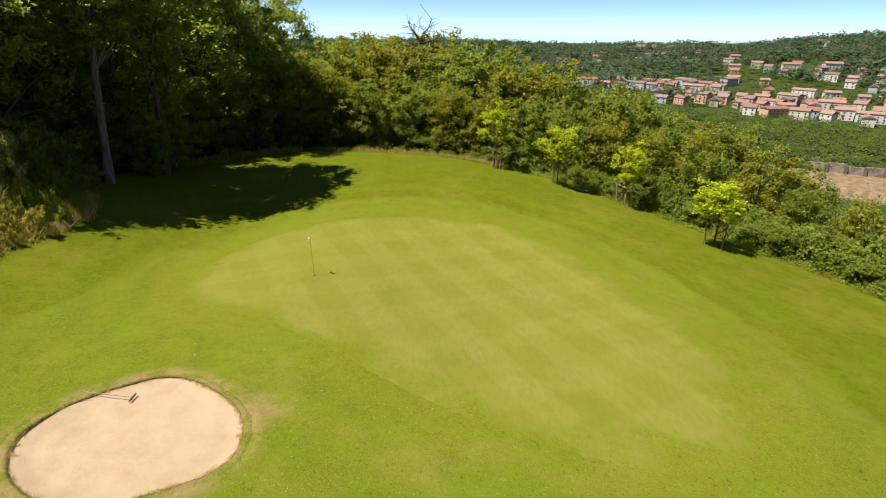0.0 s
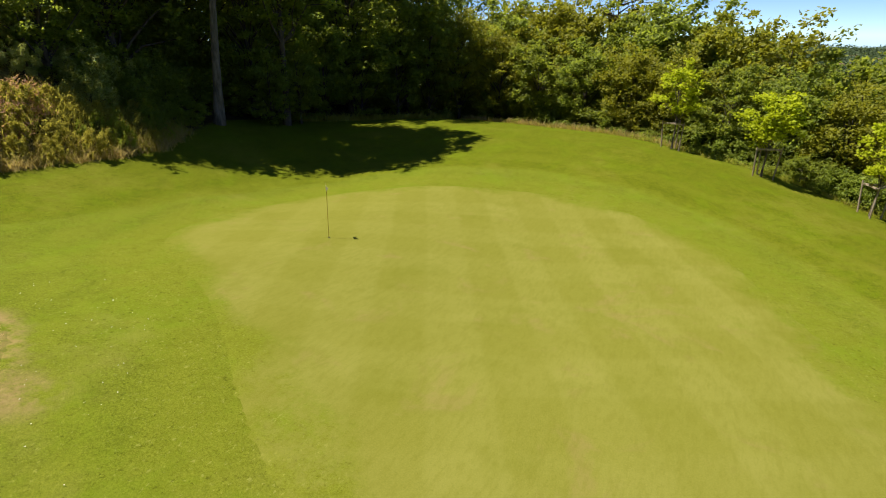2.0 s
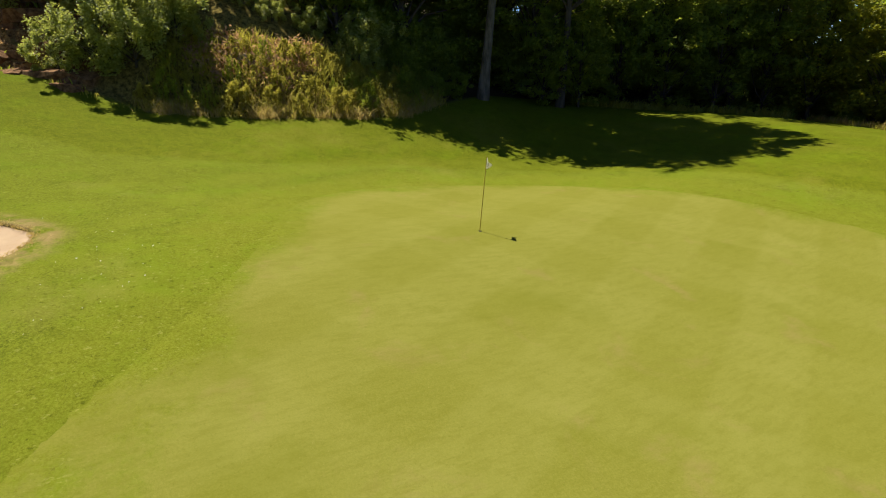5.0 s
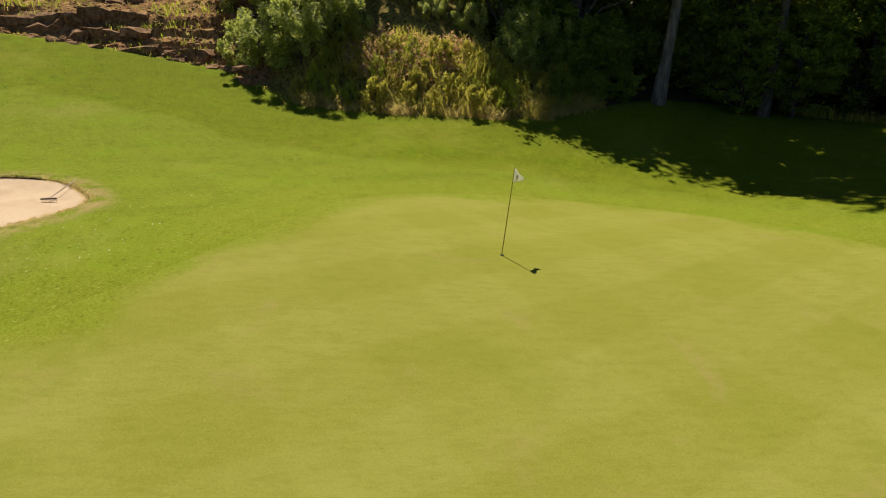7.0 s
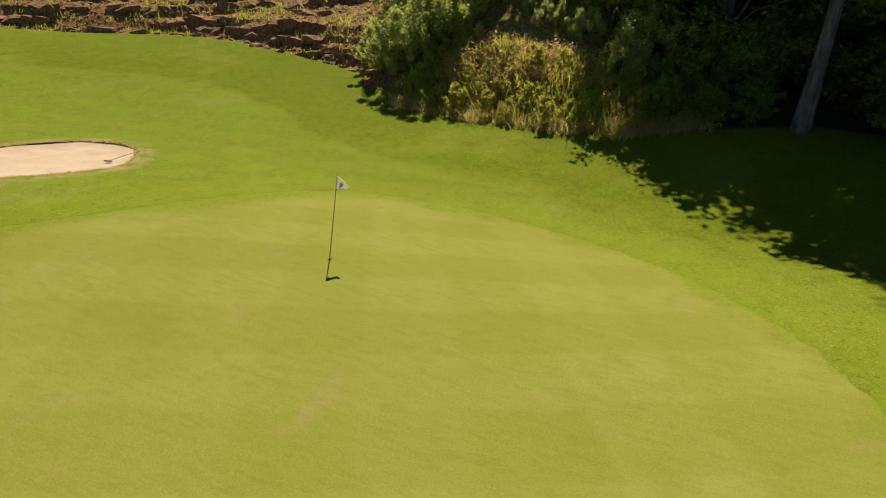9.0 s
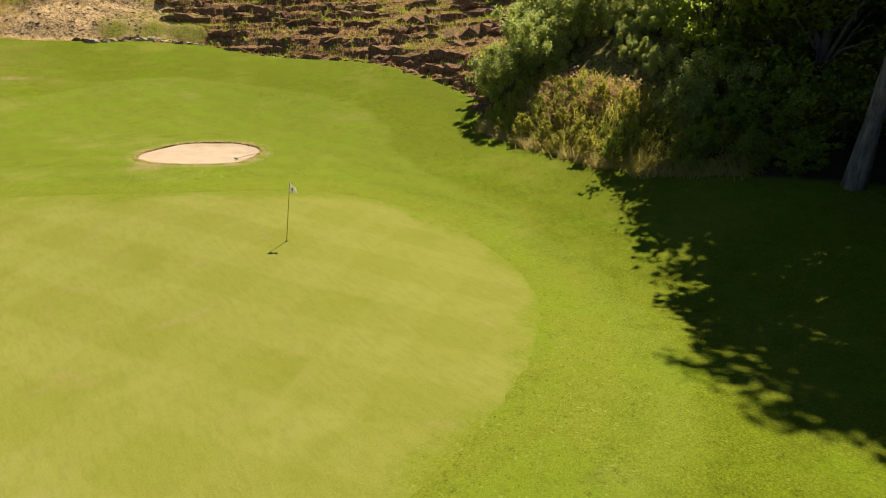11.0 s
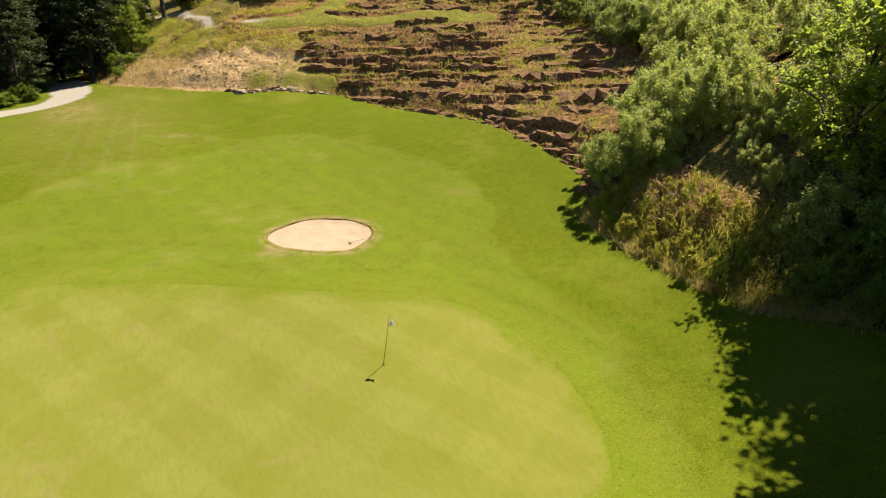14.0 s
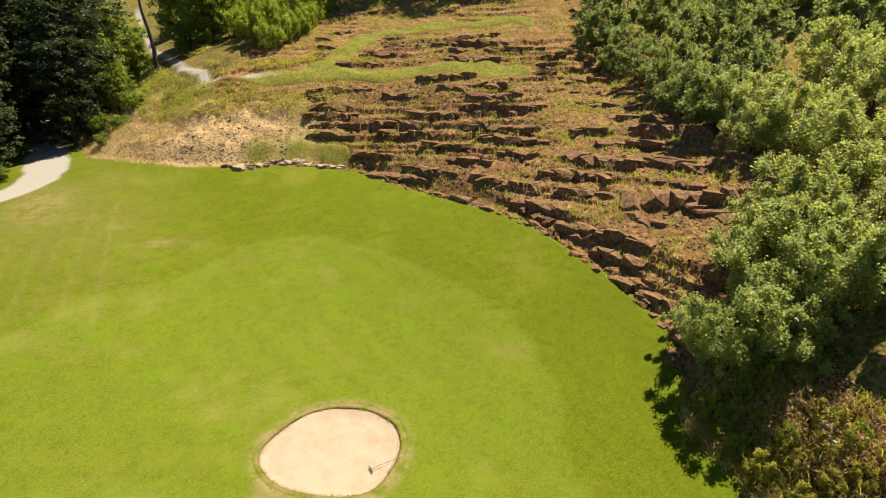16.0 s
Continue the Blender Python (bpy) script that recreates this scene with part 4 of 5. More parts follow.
for x, y, top in ((4.6, -67.6, 17.6), (-4.6, -76.5, 30.0), (-7.4, -75.0, 29.0), (-10.4, -77.0, 31.0), (-7.0, -81.0, 32.0), (6.0, -73.0, 20.0), (4.2, -77.6, 22.0), (2.6, -83.0, 24.0), (5.4, -86.0, 25.0), (4.0, -94.0, 26.0), (-4.2, -88.0, 28.0), (-6.0, -98.0, 30.0), (-8.0, -86.0, 27.0), (-12.0, -92.0, 29.0), (-18.0, -90.0, 30.0)):
    place_to(edge_tree, x, y, top, label="leafy beech beside the gravel track")
bramble = Kind("bramble_bush", [tree_meshes("bramble_a", 87, 2.6, 1.9, 0.05, 8000, 0.12, M_BRAMBLE, None, 0.04, clumps=90, tight=0.15, spray=(0.8, 0.8, 1.8), up=0.4)],
               "bright green bramble and nettle bush above the quarry slope", "bush", "brambles above the slope", ("stem", "foliage"))
for x, y, s in ((-12.6, -66.0, 1.0), (-14.6, -67.6, 1.1), (-16.8, -68.6, 1.1), (-18.8, -70.4, 1.0), (-11.2, -68.6, 1.1), (-13.6, -70.4, 1.3), (-16.2, -71.8, 1.3), (-20.6, -73.0, 1.1),
                (-10.4, -71.6, 1.2), (-12.6, -74.0, 1.4), (-18.0, -75.0, 1.4), (-15.0, -77.0, 1.5), (-22.6, -76.0, 1.2)):
    bramble.place(x, y, s)
for x, y, s in ((6.4, -60.5, 0.30), (4.6, -63.0, 0.42), (3.0, -65.4, 0.45),
                (15.6, -57.5, 0.5), (17.5, -55.5, 0.6), (19.5, -53.0, 0.6), (6.5, -65.0, 0.5), (14.8, -66.5, 0.55), (15.6, -71.0, 0.6)):
    hedge.place(x, y, s * 1.1, wide=1.25, label="bright green bramble bush beside the gravel path")

# ---- tufts, weeds and dry growth: too many to count ----


def tuft_mesh(name, spots, heights, rng, material, blades=9, spread=0.16, width=0.022, bend=0.35):
    n = len(spots) * blades
    own = np.repeat(np.arange(len(spots)), blades)
    base = np.asarray(spots)[own] + np.c_[rng.normal(0, spread, (n, 2)), np.full(n, -0.03)]
    h = np.asarray(heights)[own] * rng.uniform(0.5, 1.15, n)
    ang = rng.uniform(0, 2 * np.pi, n)
    side = np.c_[np.cos(ang), np.sin(ang), np.zeros(n)]
    lean = rng.normal(0, bend, (n, 2))
    top = base + np.c_[lean * h[:, None], h]
    mid = base + np.c_[lean * h[:, None] * 0.35, h * 0.55]
    w = width * rng.uniform(0.6, 1.5, n)[:, None]
    v = np.stack((base - side * w, base + side * w, mid + side * w * 0.8, top, mid - side * w * 0.8), 1).reshape(-1, 3)
    i = np.arange(n)[:, None] * 5
    f = np.concatenate((i + np.array((0, 1, 2)), i + np.array((0, 2, 4)), i + np.array((4, 2, 3))))
    return mesh_from(name, v, f, material)


def stuff(name, me, label, category):
    return tagged(new(name, me), label, category, kind="stuff")


def scatter(rng, n, x0, x1, y0, y1, keep):
    """Random places in a box where keep(x, y, up, where, out) says yes."""
    x, y = rng.uniform(x0, x1, n), rng.uniform(y0, y1, n)
    d, px, py, where = along(FOOT, x, y)
    up = np.where(inside(HILL, x, y), d, -d)
    d2 = along(BROW, x, y)[0]
    out = np.where(inside(PLATEAU, x, y), -d2, d2)
    ok = keep(x, y, up, where, out)
    x, y = x[ok], y[ok]
    return np.c_[x, y, lie(x, y)]


rng = np.random.default_rng(11)
BANK = (14.9, 20.4)     # stretch of the foot line that is the grassy bank


def on_bank(lo, hi, thin=1.0, a=BANK[0], b=BANK[1]):
    return lambda x, y, up, where, out: (up > lo) & (up < hi) & (where > a) & (where < b) & (rng.random(len(x)) < thin)


p = scatter(rng, 9000, -22, -12, -9, 9, lambda x, y, up, where, out: (up > -0.15) & (up < 1.4) & (where > 14.9) & (where < 20.4) & (ripple(x, y, 1.0, 51) + rng.normal(0, 0.35, len(x)) > 0.0))
stuff("dry_grass", tuft_mesh("dry_grass", p, rng.uniform(0.15, 0.75, len(p)), rng, M_STRAW, 9, 0.2, 0.012, 0.7), "straw-coloured long grass at the foot of the bank", "dry grass")
p = scatter(rng, 7000, -22, -12, -9, 9, on_bank(0.2, 4.5, 0.4))
stuff("bank_weeds", tuft_mesh("bank_weeds", p, rng.uniform(0.3, 0.95, len(p)), rng, M_WEED, 9, 0.24, 0.013, 0.5), "yellow-green weed stalks on the steep bank", "weeds")
p = scatter(rng, 7000, -22, -13, -9, 9, on_bank(0.15, 4.5, 0.35))
h = np.clip(rng.uniform(0.3, 1.0, len(p)) * (0.15 + 0.9 * np.clip(0.2 + ripple(p[:, 0], p[:, 1], 0.55, 31), 0, 1.2)), 0.08, 0.9)
pos = np.repeat(p, 26, 0) + np.c_[rng.normal(0, 0.18, (len(p) * 26, 2)), np.repeat(h, 26) * rng.uniform(0.1, 1.1, len(p) * 26)]
stuff("bank_stems", leaf_mesh("bank_stems", pos, rng.uniform(0.05, 0.12, len(pos)), rng, M_WEED, 0.55), "low drying herbs on the bank", "weeds")
herb = Kind("nettle_clump", [tree_meshes("nettle_a", 181, 1.7, 0.55, 0.05, 2000, 0.065, M_BRAMBLE, None, 0.015, clumps=34, tight=0.20, spray=(0.7, 0.7, 2.2), up=0.5),
                             tree_meshes("nettle_b", 183, 1.3, 0.65, 0.05, 2000, 0.07, M_WEED, None, 0.015, clumps=30, tight=0.22, spray=(0.8, 0.8, 1.6), up=0.5),
                             tree_meshes("nettle_c", 187, 1.5, 0.6, 0.05, 2000, 0.075, M_WEED, None, 0.015, clumps=32, tight=0.22, spray=(0.8, 0.8, 1.8), up=0.5)],
            "tall leafy nettle clump on the dry bank", "weed", "nettles on the bank", ("stem", "foliage"))
p = scatter(rng, 1200, -20, -13, -7, 7, on_bank(0.25, 3.6, 0.5))
taken = []
for q in p:
    if len(taken) < 46 and all((q[0] - a) ** 2 + (q[1] - b) ** 2 > 0.5 for a, b in taken) and ripple(q[0], q[1], 1.1, 63) > -0.35:
        taken.append((q[0], q[1]))
        herb.place(q[0], q[1], rng.uniform(0.5, 1.05), z=q[2], sink=0.05, form=int(rng.integers(3)))
p = scatter(rng, 6000, -21, -15, -5.5, 4.0, lambda x, y, up, where, out: (up > 1.3) & (up < 4.2) & (np.hypot((x + 18.2) / 1.9, (y + 1.0) / 3.4) < 1) & (rng.random(len(x)) < 0.26))
pos = np.repeat(p, 10, 0)
pos = pos + np.c_[rng.normal(0, 0.15, (len(pos), 2)), np.repeat(rng.uniform(0.2, 0.9, len(p)), 10) * rng.uniform(0.1, 1.0, len(pos))]
stuff("dry_heath", leaf_mesh("dry_heath", pos, rng.uniform(0.05, 0.12, len(pos)), rng, M_HEATH, 0.2, 2.2), "reddish brown dead willowherb on the bank", "dry plants")
p = scatter(rng, 12000, -14, 34, 1, 34, lambda x, y, up, where, out: (out > -0.5) & (out < 1.6) & (rng.random(len(x)) < 0.9))
stuff("verge_grass", tuft_mesh("verge_grass", p, rng.uniform(0.15, 0.5, len(p)), rng, M_WEED, 8, 0.14, 0.02), "unmown grass along the brow", "grass")
p = scatter(rng, 14000, 2, 36, -4, 31, lambda x, y, up, where, out: (out > -0.35) & (out < 1.3) & (x > 8) & (ripple(x, y, 0.8, 61) > -0.5))
pos = np.repeat(p, 16, 0)
pos = pos + np.c_[rng.normal(0, 0.16, (len(pos), 2)), np.repeat(rng.uniform(0.08, 0.5, len(p)), 16) * rng.uniform(0.1, 1.0, len(pos))]
stuff("verge_herbs", leaf_mesh("verge_herbs", pos, rng.uniform(0.05, 0.12, len(pos)), rng, M_BRAMBLE, 0.8), "bright leafy herbs along the foot of the hedgerow", "weeds")
p = scatter(rng, 5000, -10, 12, 24, 34, lambda x, y, up, where, out: (out > -0.1) & (out < 1.6) & (rng.random(len(x)) < 0.8))
stuff("seed_grass", tuft_mesh("seed_grass", p, rng.uniform(0.3, 0.75, len(p)), rng, M_STRAW, 8, 0.16, 0.016), "pale seeding grass along the brow", "dry grass")
p = scatter(rng, 3000, -20, -8, 18, 33, lambda x, y, up, where, out: (up > -1.2) & (up < 1.2) & (where > 22.0) & (rng.random(len(x)) < 0.7))
stuff("wood_edge_grass", tuft_mesh("wood_edge_grass", p, rng.uniform(0.2, 0.7, len(p)), rng, M_WEED, 8, 0.16, 0.025), "rough grass at the edge of the wood", "grass")
p = scatter(rng, 15000, -56, -10, -76, -9, lambda x, y, up, where, out: (up > 0.1) & (up < 40) & (mown_zone(x, y) < 0.2) & (where > 6.2) & (where < 15.0)
            & (ripple(x, y, 2.4, 21) > -0.25) & (rng.random(len(x)) < 0.8))
stuff("ledge_weeds", tuft_mesh("ledge_weeds", p, rng.uniform(0.12, 0.5, len(p)), rng, M_BRAMBLE, 7, 0.22, 0.022), "sparse yellow-green weeds on the rock ledges", "weeds")
p = scatter(rng, 6500, -46, 14, -80, -9, lambda x, y, up, where, out: (up > 0.0) & (up < 24) & (where > 1.0) & (mown_zone(x, y) < 0.2) & (where < 14.6)
            & (ripple(x, y, 3.1, 22) > 0.1) & (rng.random(len(x)) < 0.6))
stuff("ledge_straw", tuft_mesh("ledge_straw", p, rng.uniform(0.15, 0.45, len(p)), rng, M_STRAW, 7, 0.2, 0.022), "dry straw on the rock ledges and spoil", "dry grass")
p = scatter(rng, 6000, -26, 12, -58, -6, lambda x, y, up, where, out: (up > -0.35) & (up < 0.35) & (rng.random(len(x)) < 0.9))
stuff("edge_grass", tuft_mesh("edge_grass", p, rng.uniform(0.08, 0.3, len(p)), rng, M_WEED, 8, 0.14, 0.02), "ragged grass where the turf meets the rock", "grass")
p = scatter(rng, 9000, -24, 12, -76, -50, lambda x, y, up, where, out: (up > 6.0) & (up < 16) & (where > 1.0) & (where < 7.4) & (mown_zone(x, y) < 0.2)
            & (along(TRACK_LINE, x, y)[0] > 1.5) & (ripple(x, y, 2.2, 33) > -0.2))
pos = np.repeat(p, 14, 0)
pos = pos + np.c_[rng.normal(0, 0.25, (len(pos), 2)), np.repeat(rng.uniform(0.15, 0.7, len(p)), 14) * rng.uniform(0.1, 1.0, len(pos))]
stuff("heap_brush", leaf_mesh("heap_brush", pos, rng.uniform(0.07, 0.16, len(pos)), rng, M_WEED, 0.6), "low brush above the earth heap", "weeds")


p = scatter(rng, 8000, -8, 13, -84, -50, lambda x, y, up, where, out: (up > 0.2) & (up < 11) & (where > 0.8) & (where < 4.6) & (along(TRACK_LINE, x, y)[0] > 1.3))
stuff("slope_straw", tuft_mesh("slope_straw", p, rng.uniform(0.15, 0.6, len(p)), rng, M_STRAW, 7, 0.22, 0.016, 0.5), "dry weeds on the slope beside the path", "dry grass")
p = p[along(FOOT, p[:, 0], p[:, 1])[0] > 5.5]
pos = np.repeat(p[::3], 16, 0)
pos = pos + np.c_[rng.normal(0, 0.25, (len(pos), 2)), np.repeat(rng.uniform(0.2, 0.9, len(p[::3])), 16) * rng.uniform(0.1, 1.0, len(pos))]
stuff("slope_weeds", leaf_mesh("slope_weeds", pos, rng.uniform(0.06, 0.15, len(pos)), rng, M_BRAMBLE, 0.6), "green weeds on the slope beside the path", "weeds")
p = scatter(rng, 5000, -16, 0, -52, -44, lambda x, y, up, where, out: (up > 0.0) & (along(TURF_MOUND, x, y)[0] < 2.0))
stuff("mound_grass", tuft_mesh("mound_grass", p, rng.uniform(0.04, 0.16, len(p)), rng, M_BRAMBLE, 8, 0.15, 0.014, 0.5), "short rough grass on the turf mound", "grass")


def rubble_mesh(name, spots, sizes, rng, material):
    """Many small angular stones in one mesh."""
    n = len(spots)
    c = np.array(((1, 0, 0), (-1, 0, 0), (0, 1, 0), (0, -1, 0), (0, 0, 0.5), (0, 0, -0.5)), float)
    v = c[None] * rng.uniform(0.5, 1.2, (n, 6, 1)) * np.asarray(sizes)[:, None, None]
    a = rng.uniform(0, 6.28, n)
    ca, sa = np.cos(a)[:, None], np.sin(a)[:, None]
    v = np.stack((v[..., 0] * ca - v[..., 1] * sa, v[..., 0] * sa + v[..., 1] * ca, v[..., 2]), -1) + np.asarray(spots)[:, None]
    f = np.array(((0, 2, 4), (2, 1, 4), (1, 3, 4), (3, 0, 4), (2, 0, 5), (1, 2, 5), (3, 1, 5), (0, 3, 5)))
    return mesh_from(name, v.reshape(-1, 3), (np.arange(n)[:, None, None] * 6 + f).reshape(-1, 3), material)


p = scatter(rng, 24000, -16, 9, -60, -44, lambda x, y, up, where, out: (up > 0.2) & (up < 8.5) & (where > 2.4) & (where < 7.6) & (mown_zone(x, y) < 0.3))
stuff("heap_rubble", rubble_mesh("heap_rubble", p, 0.03 + 0.13 * rng.random(len(p)) ** 3, rng, plain("ochre_rubble", (0.24, 0.15, 0.06), (0.48, 0.34, 0.17), 5, 0.95)), "ochre rubble on the slope of the earth heap", "rubble")
p = scatter(rng, 42000, -46, -12, -66, -9, lambda x, y, up, where, out: (up > 0.0) & (up < 22) & (where > 7.4) & (where < 14.8) & (mown_zone(x, y) < 0.2))
stuff("face_rubble", rubble_mesh("face_rubble", p, 0.04 + 0.16 * rng.random(len(p)) ** 3, rng, M_ROCK), "brown rubble on the rock ledges", "rubble")
# blades of the turf that is not close-mown
p = scatter(rng, 62000, -21, 27, -48, 31, lambda x, y, up, where, out: (up < 0) & (out < 0))
p = p[(ring_distance(GREEN_RING, p[:, 0], p[:, 1]) > 1.0) & (ring_distance(BUNKER_RING, p[:, 0], p[:, 1]) > 0.4)]
stuff("turf_grass", tuft_mesh("turf_grass", p, rng.uniform(0.02, 0.055, len(p)), rng, M_BLADE, 6, 0.05, 0.006, 0.9), "short blades of the mown turf", "grass")
# daisies in the turf
p = scatter(rng, 260, -4, 4, -22, -6.5, lambda x, y, up, where, out: (ring_distance(BUNKER_RING, x, y) > 0.6) & (ring_distance(GREEN_RING, x, y) > 1.2))
stuff("daisies", leaf_mesh("daisies", p + np.array((0, 0, 0.03)), rng.uniform(0.015, 0.035, len(p)), rng, plain("daisy_white", (0.55, 0.55, 0.45), (0.7, 0.7, 0.6), 3), 2.0, 1.0), "small white daisies scattered in the turf", "flowers")


# ---- stones ----
def rock_mesh(seed, flat=0.5, material=None):
    """An angular block: a box cut by random planes."""
    r = random.Random(seed)
    bm = bmesh.new()
    bmesh.ops.create_cube(bm, size=1.0)
    for _ in range(9):
        way = Vector((r.uniform(-1, 1), r.uniform(-1, 1), r.uniform(-0.5, 1))).normalized()
        geo = bm.verts[:] + bm.edges[:] + bm.faces[:]
        cut = bmesh.ops.bisect_plane(bm, geom=geo, plane_co=way * r.uniform(0.40, 0.56), plane_no=way, clear_outer=True)
        edges = [e for e in cut["geom_cut"] if isinstance(e, bmesh.types.BMEdge)]
        if edges:
            bmesh.ops.contextual_create(bm, geom=edges)
    for v in bm.verts:
        v.co.z *= flat
        v.co += Vector((r.uniform(-0.03, 0.03), r.uniform(-0.03, 0.03), r.uniform(-0.03, 0.03)))
    bmesh.ops.triangulate(bm, faces=bm.faces[:])
    me = bpy.data.meshes.new("rock")
    bm.to_mesh(me)
    bm.free()
    me.materials.append(material or M_ROCK)
    return me


rocks = [rock_mesh(200 + k, 0.45 + 0.05 * (k % 5)) for k in range(14)]
pale = [rock_mesh(300 + k, 0.5, M_PALESTONE) for k in range(6)]


def put_rock(x, y, size, turn, forms, k, label, group, sink=0.3, squash=1.0, long=1.5):
    ob = new("rock", forms[k % len(forms)])
    ob.matrix_basis = pose(x, y, ground_at(x, y) - sink * size * 0.25, random.uniform(-9, 9), random.uniform(-9, 9), turn) @ Matrix.Diagonal((size * long, size, size * squash, 1))
    return tagged(ob, label, "rock", group)


def strata_blocks():
    """Slabs along level lines of the slope: their buried backs and bare fronts make the ledges."""
    r = np.random.default_rng(41)
    face = bpy.data.objects["rock_face"]
    cand = scatter(r, 240000, -46, -6, -66, -9, lambda x, y, up, where, out: (up > 0.5) & (up < 24) & (where > 6.9) & (where < 14.9) & (mown_zone(x, y) < 0.15))
    x, y = cand[:, 0], cand[:, 1]
    h = lie(x, y, False)
    tilt = 0.30 * ripple(x, y, 7.5, 1) + 0.03 * x
    gap = 0.86
    q = (h + tilt) / gap
    level = np.floor(q)
    run = ripple(x + 17 * level, y - 9 * level, 3.2, 40)
    ok = (np.abs(q - level - 0.5 - 0.12 * ripple(x, y, 1.1, 44)) < 0.09) & (run > 0.0)
    x, y, h, tilt, level, run = (v[ok] for v in (x, y, h, tilt, level, run))
    order = np.argsort(r.random(len(x)))
    taken, joined_v, joined_f, count = np.zeros((0, 2)), [], [], 0
    for i in order:
        if len(taken) and np.min((taken[:, 0] - x[i]) ** 2 + (taken[:, 1] - y[i]) ** 2) < 0.46:
            continue
        taken = np.vstack((taken, (x[i], y[i])))
        g = lie(np.array((x[i] + 0.6, x[i] - 0.6, x[i], x[i])), np.array((y[i], y[i], y[i] + 0.6, y[i] - 0.6)), False)
        gx, gy = (g[0] - g[1]) / 1.2, (g[2] - g[3]) / 1.2
        slope = math.hypot(gx, gy)
        turn = math.degrees(math.atan2(gx, -gy)) + r.normal(0, 16)
        big = 1.0 + 0.55 * max(run[i], 0)
        wide, deep, tall_ = r.uniform(1.0, 2.3) * big, r.uniform(0.7, 1.1) * big, r.uniform(0.5, 0.9) * big
        top = gap * (level[i] + 0.5) - tilt[i] + 0.14 + r.normal(0, 0.09) + 0.12 * (big - 1)
        m = pose(x[i], y[i], top - tall_ * 0.46, r.normal(0, 5), r.normal(0, 5), turn) @ Matrix.Diagonal((wide, deep, tall_, 1))
        me = slabs[int(r.integers(len(slabs)))]
        if count < 300:
            ob = new("rock", me)
            ob.parent = face
            ob.matrix_basis = m
            count += 1
        else:
            v = np.array([m @ p.co for p in me.vertices])
            joined_f.append(np.array([p.vertices[:] for p in me.polygons]) + sum(len(w) for w in joined_v))
            joined_v.append(v)
    # the tall dark-faced ledges below the shrubs
    for (ax, ay), (bx, by), tall_, n in (((-26.0, -20.6), (-29.4, -14.4), 2.2, 7), ((-33.4, -28.6), (-37.4, -19.6), 2.7, 9), ((-27.6, -29.6), (-29.6, -23.2), 1.7, 6), ((-22.0, -21.4), (-23.4, -16.4), 1.0, 6), ((-21.9, -27.0), (-21.6, -23.6), 0.9, 5)):
        for k in range(n):
            f = (k + 0.5) / n
            px, py = ax * (1 - f) + bx * f + r.normal(0, 0.15), ay * (1 - f) + by * f
            turn = math.degrees(math.atan2(by - ay, bx - ax)) + r.normal(0, 8)
            top = float(lie(np.array([px - 0.65 * tall_]), np.array([py]), False)[0]) + 0.12 + r.normal(0, 0.06)
            m = pose(px - 0.6, py, top - 0.5 * tall_, r.normal(0, 3), r.normal(0, 3), turn) @ Matrix.Diagonal((math.hypot(bx - ax, by - ay) / n * 1.5, 1.05 * tall_, tall_ * 1.1, 1))
            ob = new("rock", slabs[k % len(slabs)])
            ob.parent = face
            ob.matrix_basis = m
    if joined_v:
        stuff("ledge_blocks", mesh_from("ledge_blocks", np.concatenate(joined_v), np.concatenate(joined_f), M_ROCK), "weathered brown sandstone blocks of the ledges", "rocks")


slabs = [rock_mesh(500 + k, 0.92) for k in range(16)]
strata_blocks()
foot = [p[:2] for p in FOOT[8:16]]
for k in range(52):
    s = random.uniform(0, 6.6)
    i, f = int(s), s - int(s)
    a, b = foot[i], foot[i + 1]
    x, y = a[0] * (1 - f) + b[0] * f - random.uniform(-0.1, 0.8), a[1] * (1 - f) + b[1] * f + random.uniform(-0.3, 0.3)
    turn = math.degrees(math.atan2(b[1] - a[1], b[0] - a[0])) + random.uniform(-20, 20)
    put_rock(x, y, random.uniform(0.4, 1.0), turn, rocks, k, "dark brown rock at the foot of the face", "rocks at the turf edge", 0.9, 1.2)
for k in range(44):
    f = k / 43 + random.uniform(-0.015, 0.015)
    x, y = -3.4 - 10.4 * f, -49.0 + 4.2 * f + 0.5 * math.sin(f * 9) + random.uniform(-0.6, 0.1)
    put_rock(x, y, random.uniform(0.35, 0.8), random.uniform(0, 180), pale if k % 3 else rocks, k, "pale broken stone edging the turf", "stones of the low edging", 0.1, 1.3)
for k in range(60):
    x, y = random.uniform(-10, 4), random.uniform(-55, -48)
    if inside(HILL, np.array([x]), np.array([y]))[0]:
        put_rock(x, y, random.uniform(0.1, 0.3), random.uniform(0, 180), pale if k % 2 else rocks, k, "loose stone on the earth heap", "stones of the earth heap", 0.2)
for k in range(12):
    put_rock(random.uniform(-19.0, -17.6), random.uniform(-2.6, -0.6), random.uniform(0.3, 0.75), random.uniform(0, 180), pale, k, "pale weathered rock showing through the bank", "rocks of the bank", 0.2)
rim = BUNKER_RING[rng.integers(0, len(BUNKER_RING), 1000)]
mid = BUNKER_RING.mean(0)
p = mid + (rim - mid) * (1.0 + np.abs(rng.normal(0.008, 0.018, (len(rim), 1)))) + rng.normal(0, 0.05, rim.shape)
p = np.c_[p, lie(p[:, 0], p[:, 1], False) + 0.03]
stuff("rim_grass", tuft_mesh("rim_grass", p, rng.uniform(0.02, 0.08, len(p)), rng, M_STRAW, 7, 0.04, 0.007, 0.8), "ragged dry grass round the bunker rim", "dry grass")
put_rock(-11.4, -10.45, 0.35, 20, pale, 1, "flat pale stone set in the turf", "stones in the turf", 1.0, 0.3)


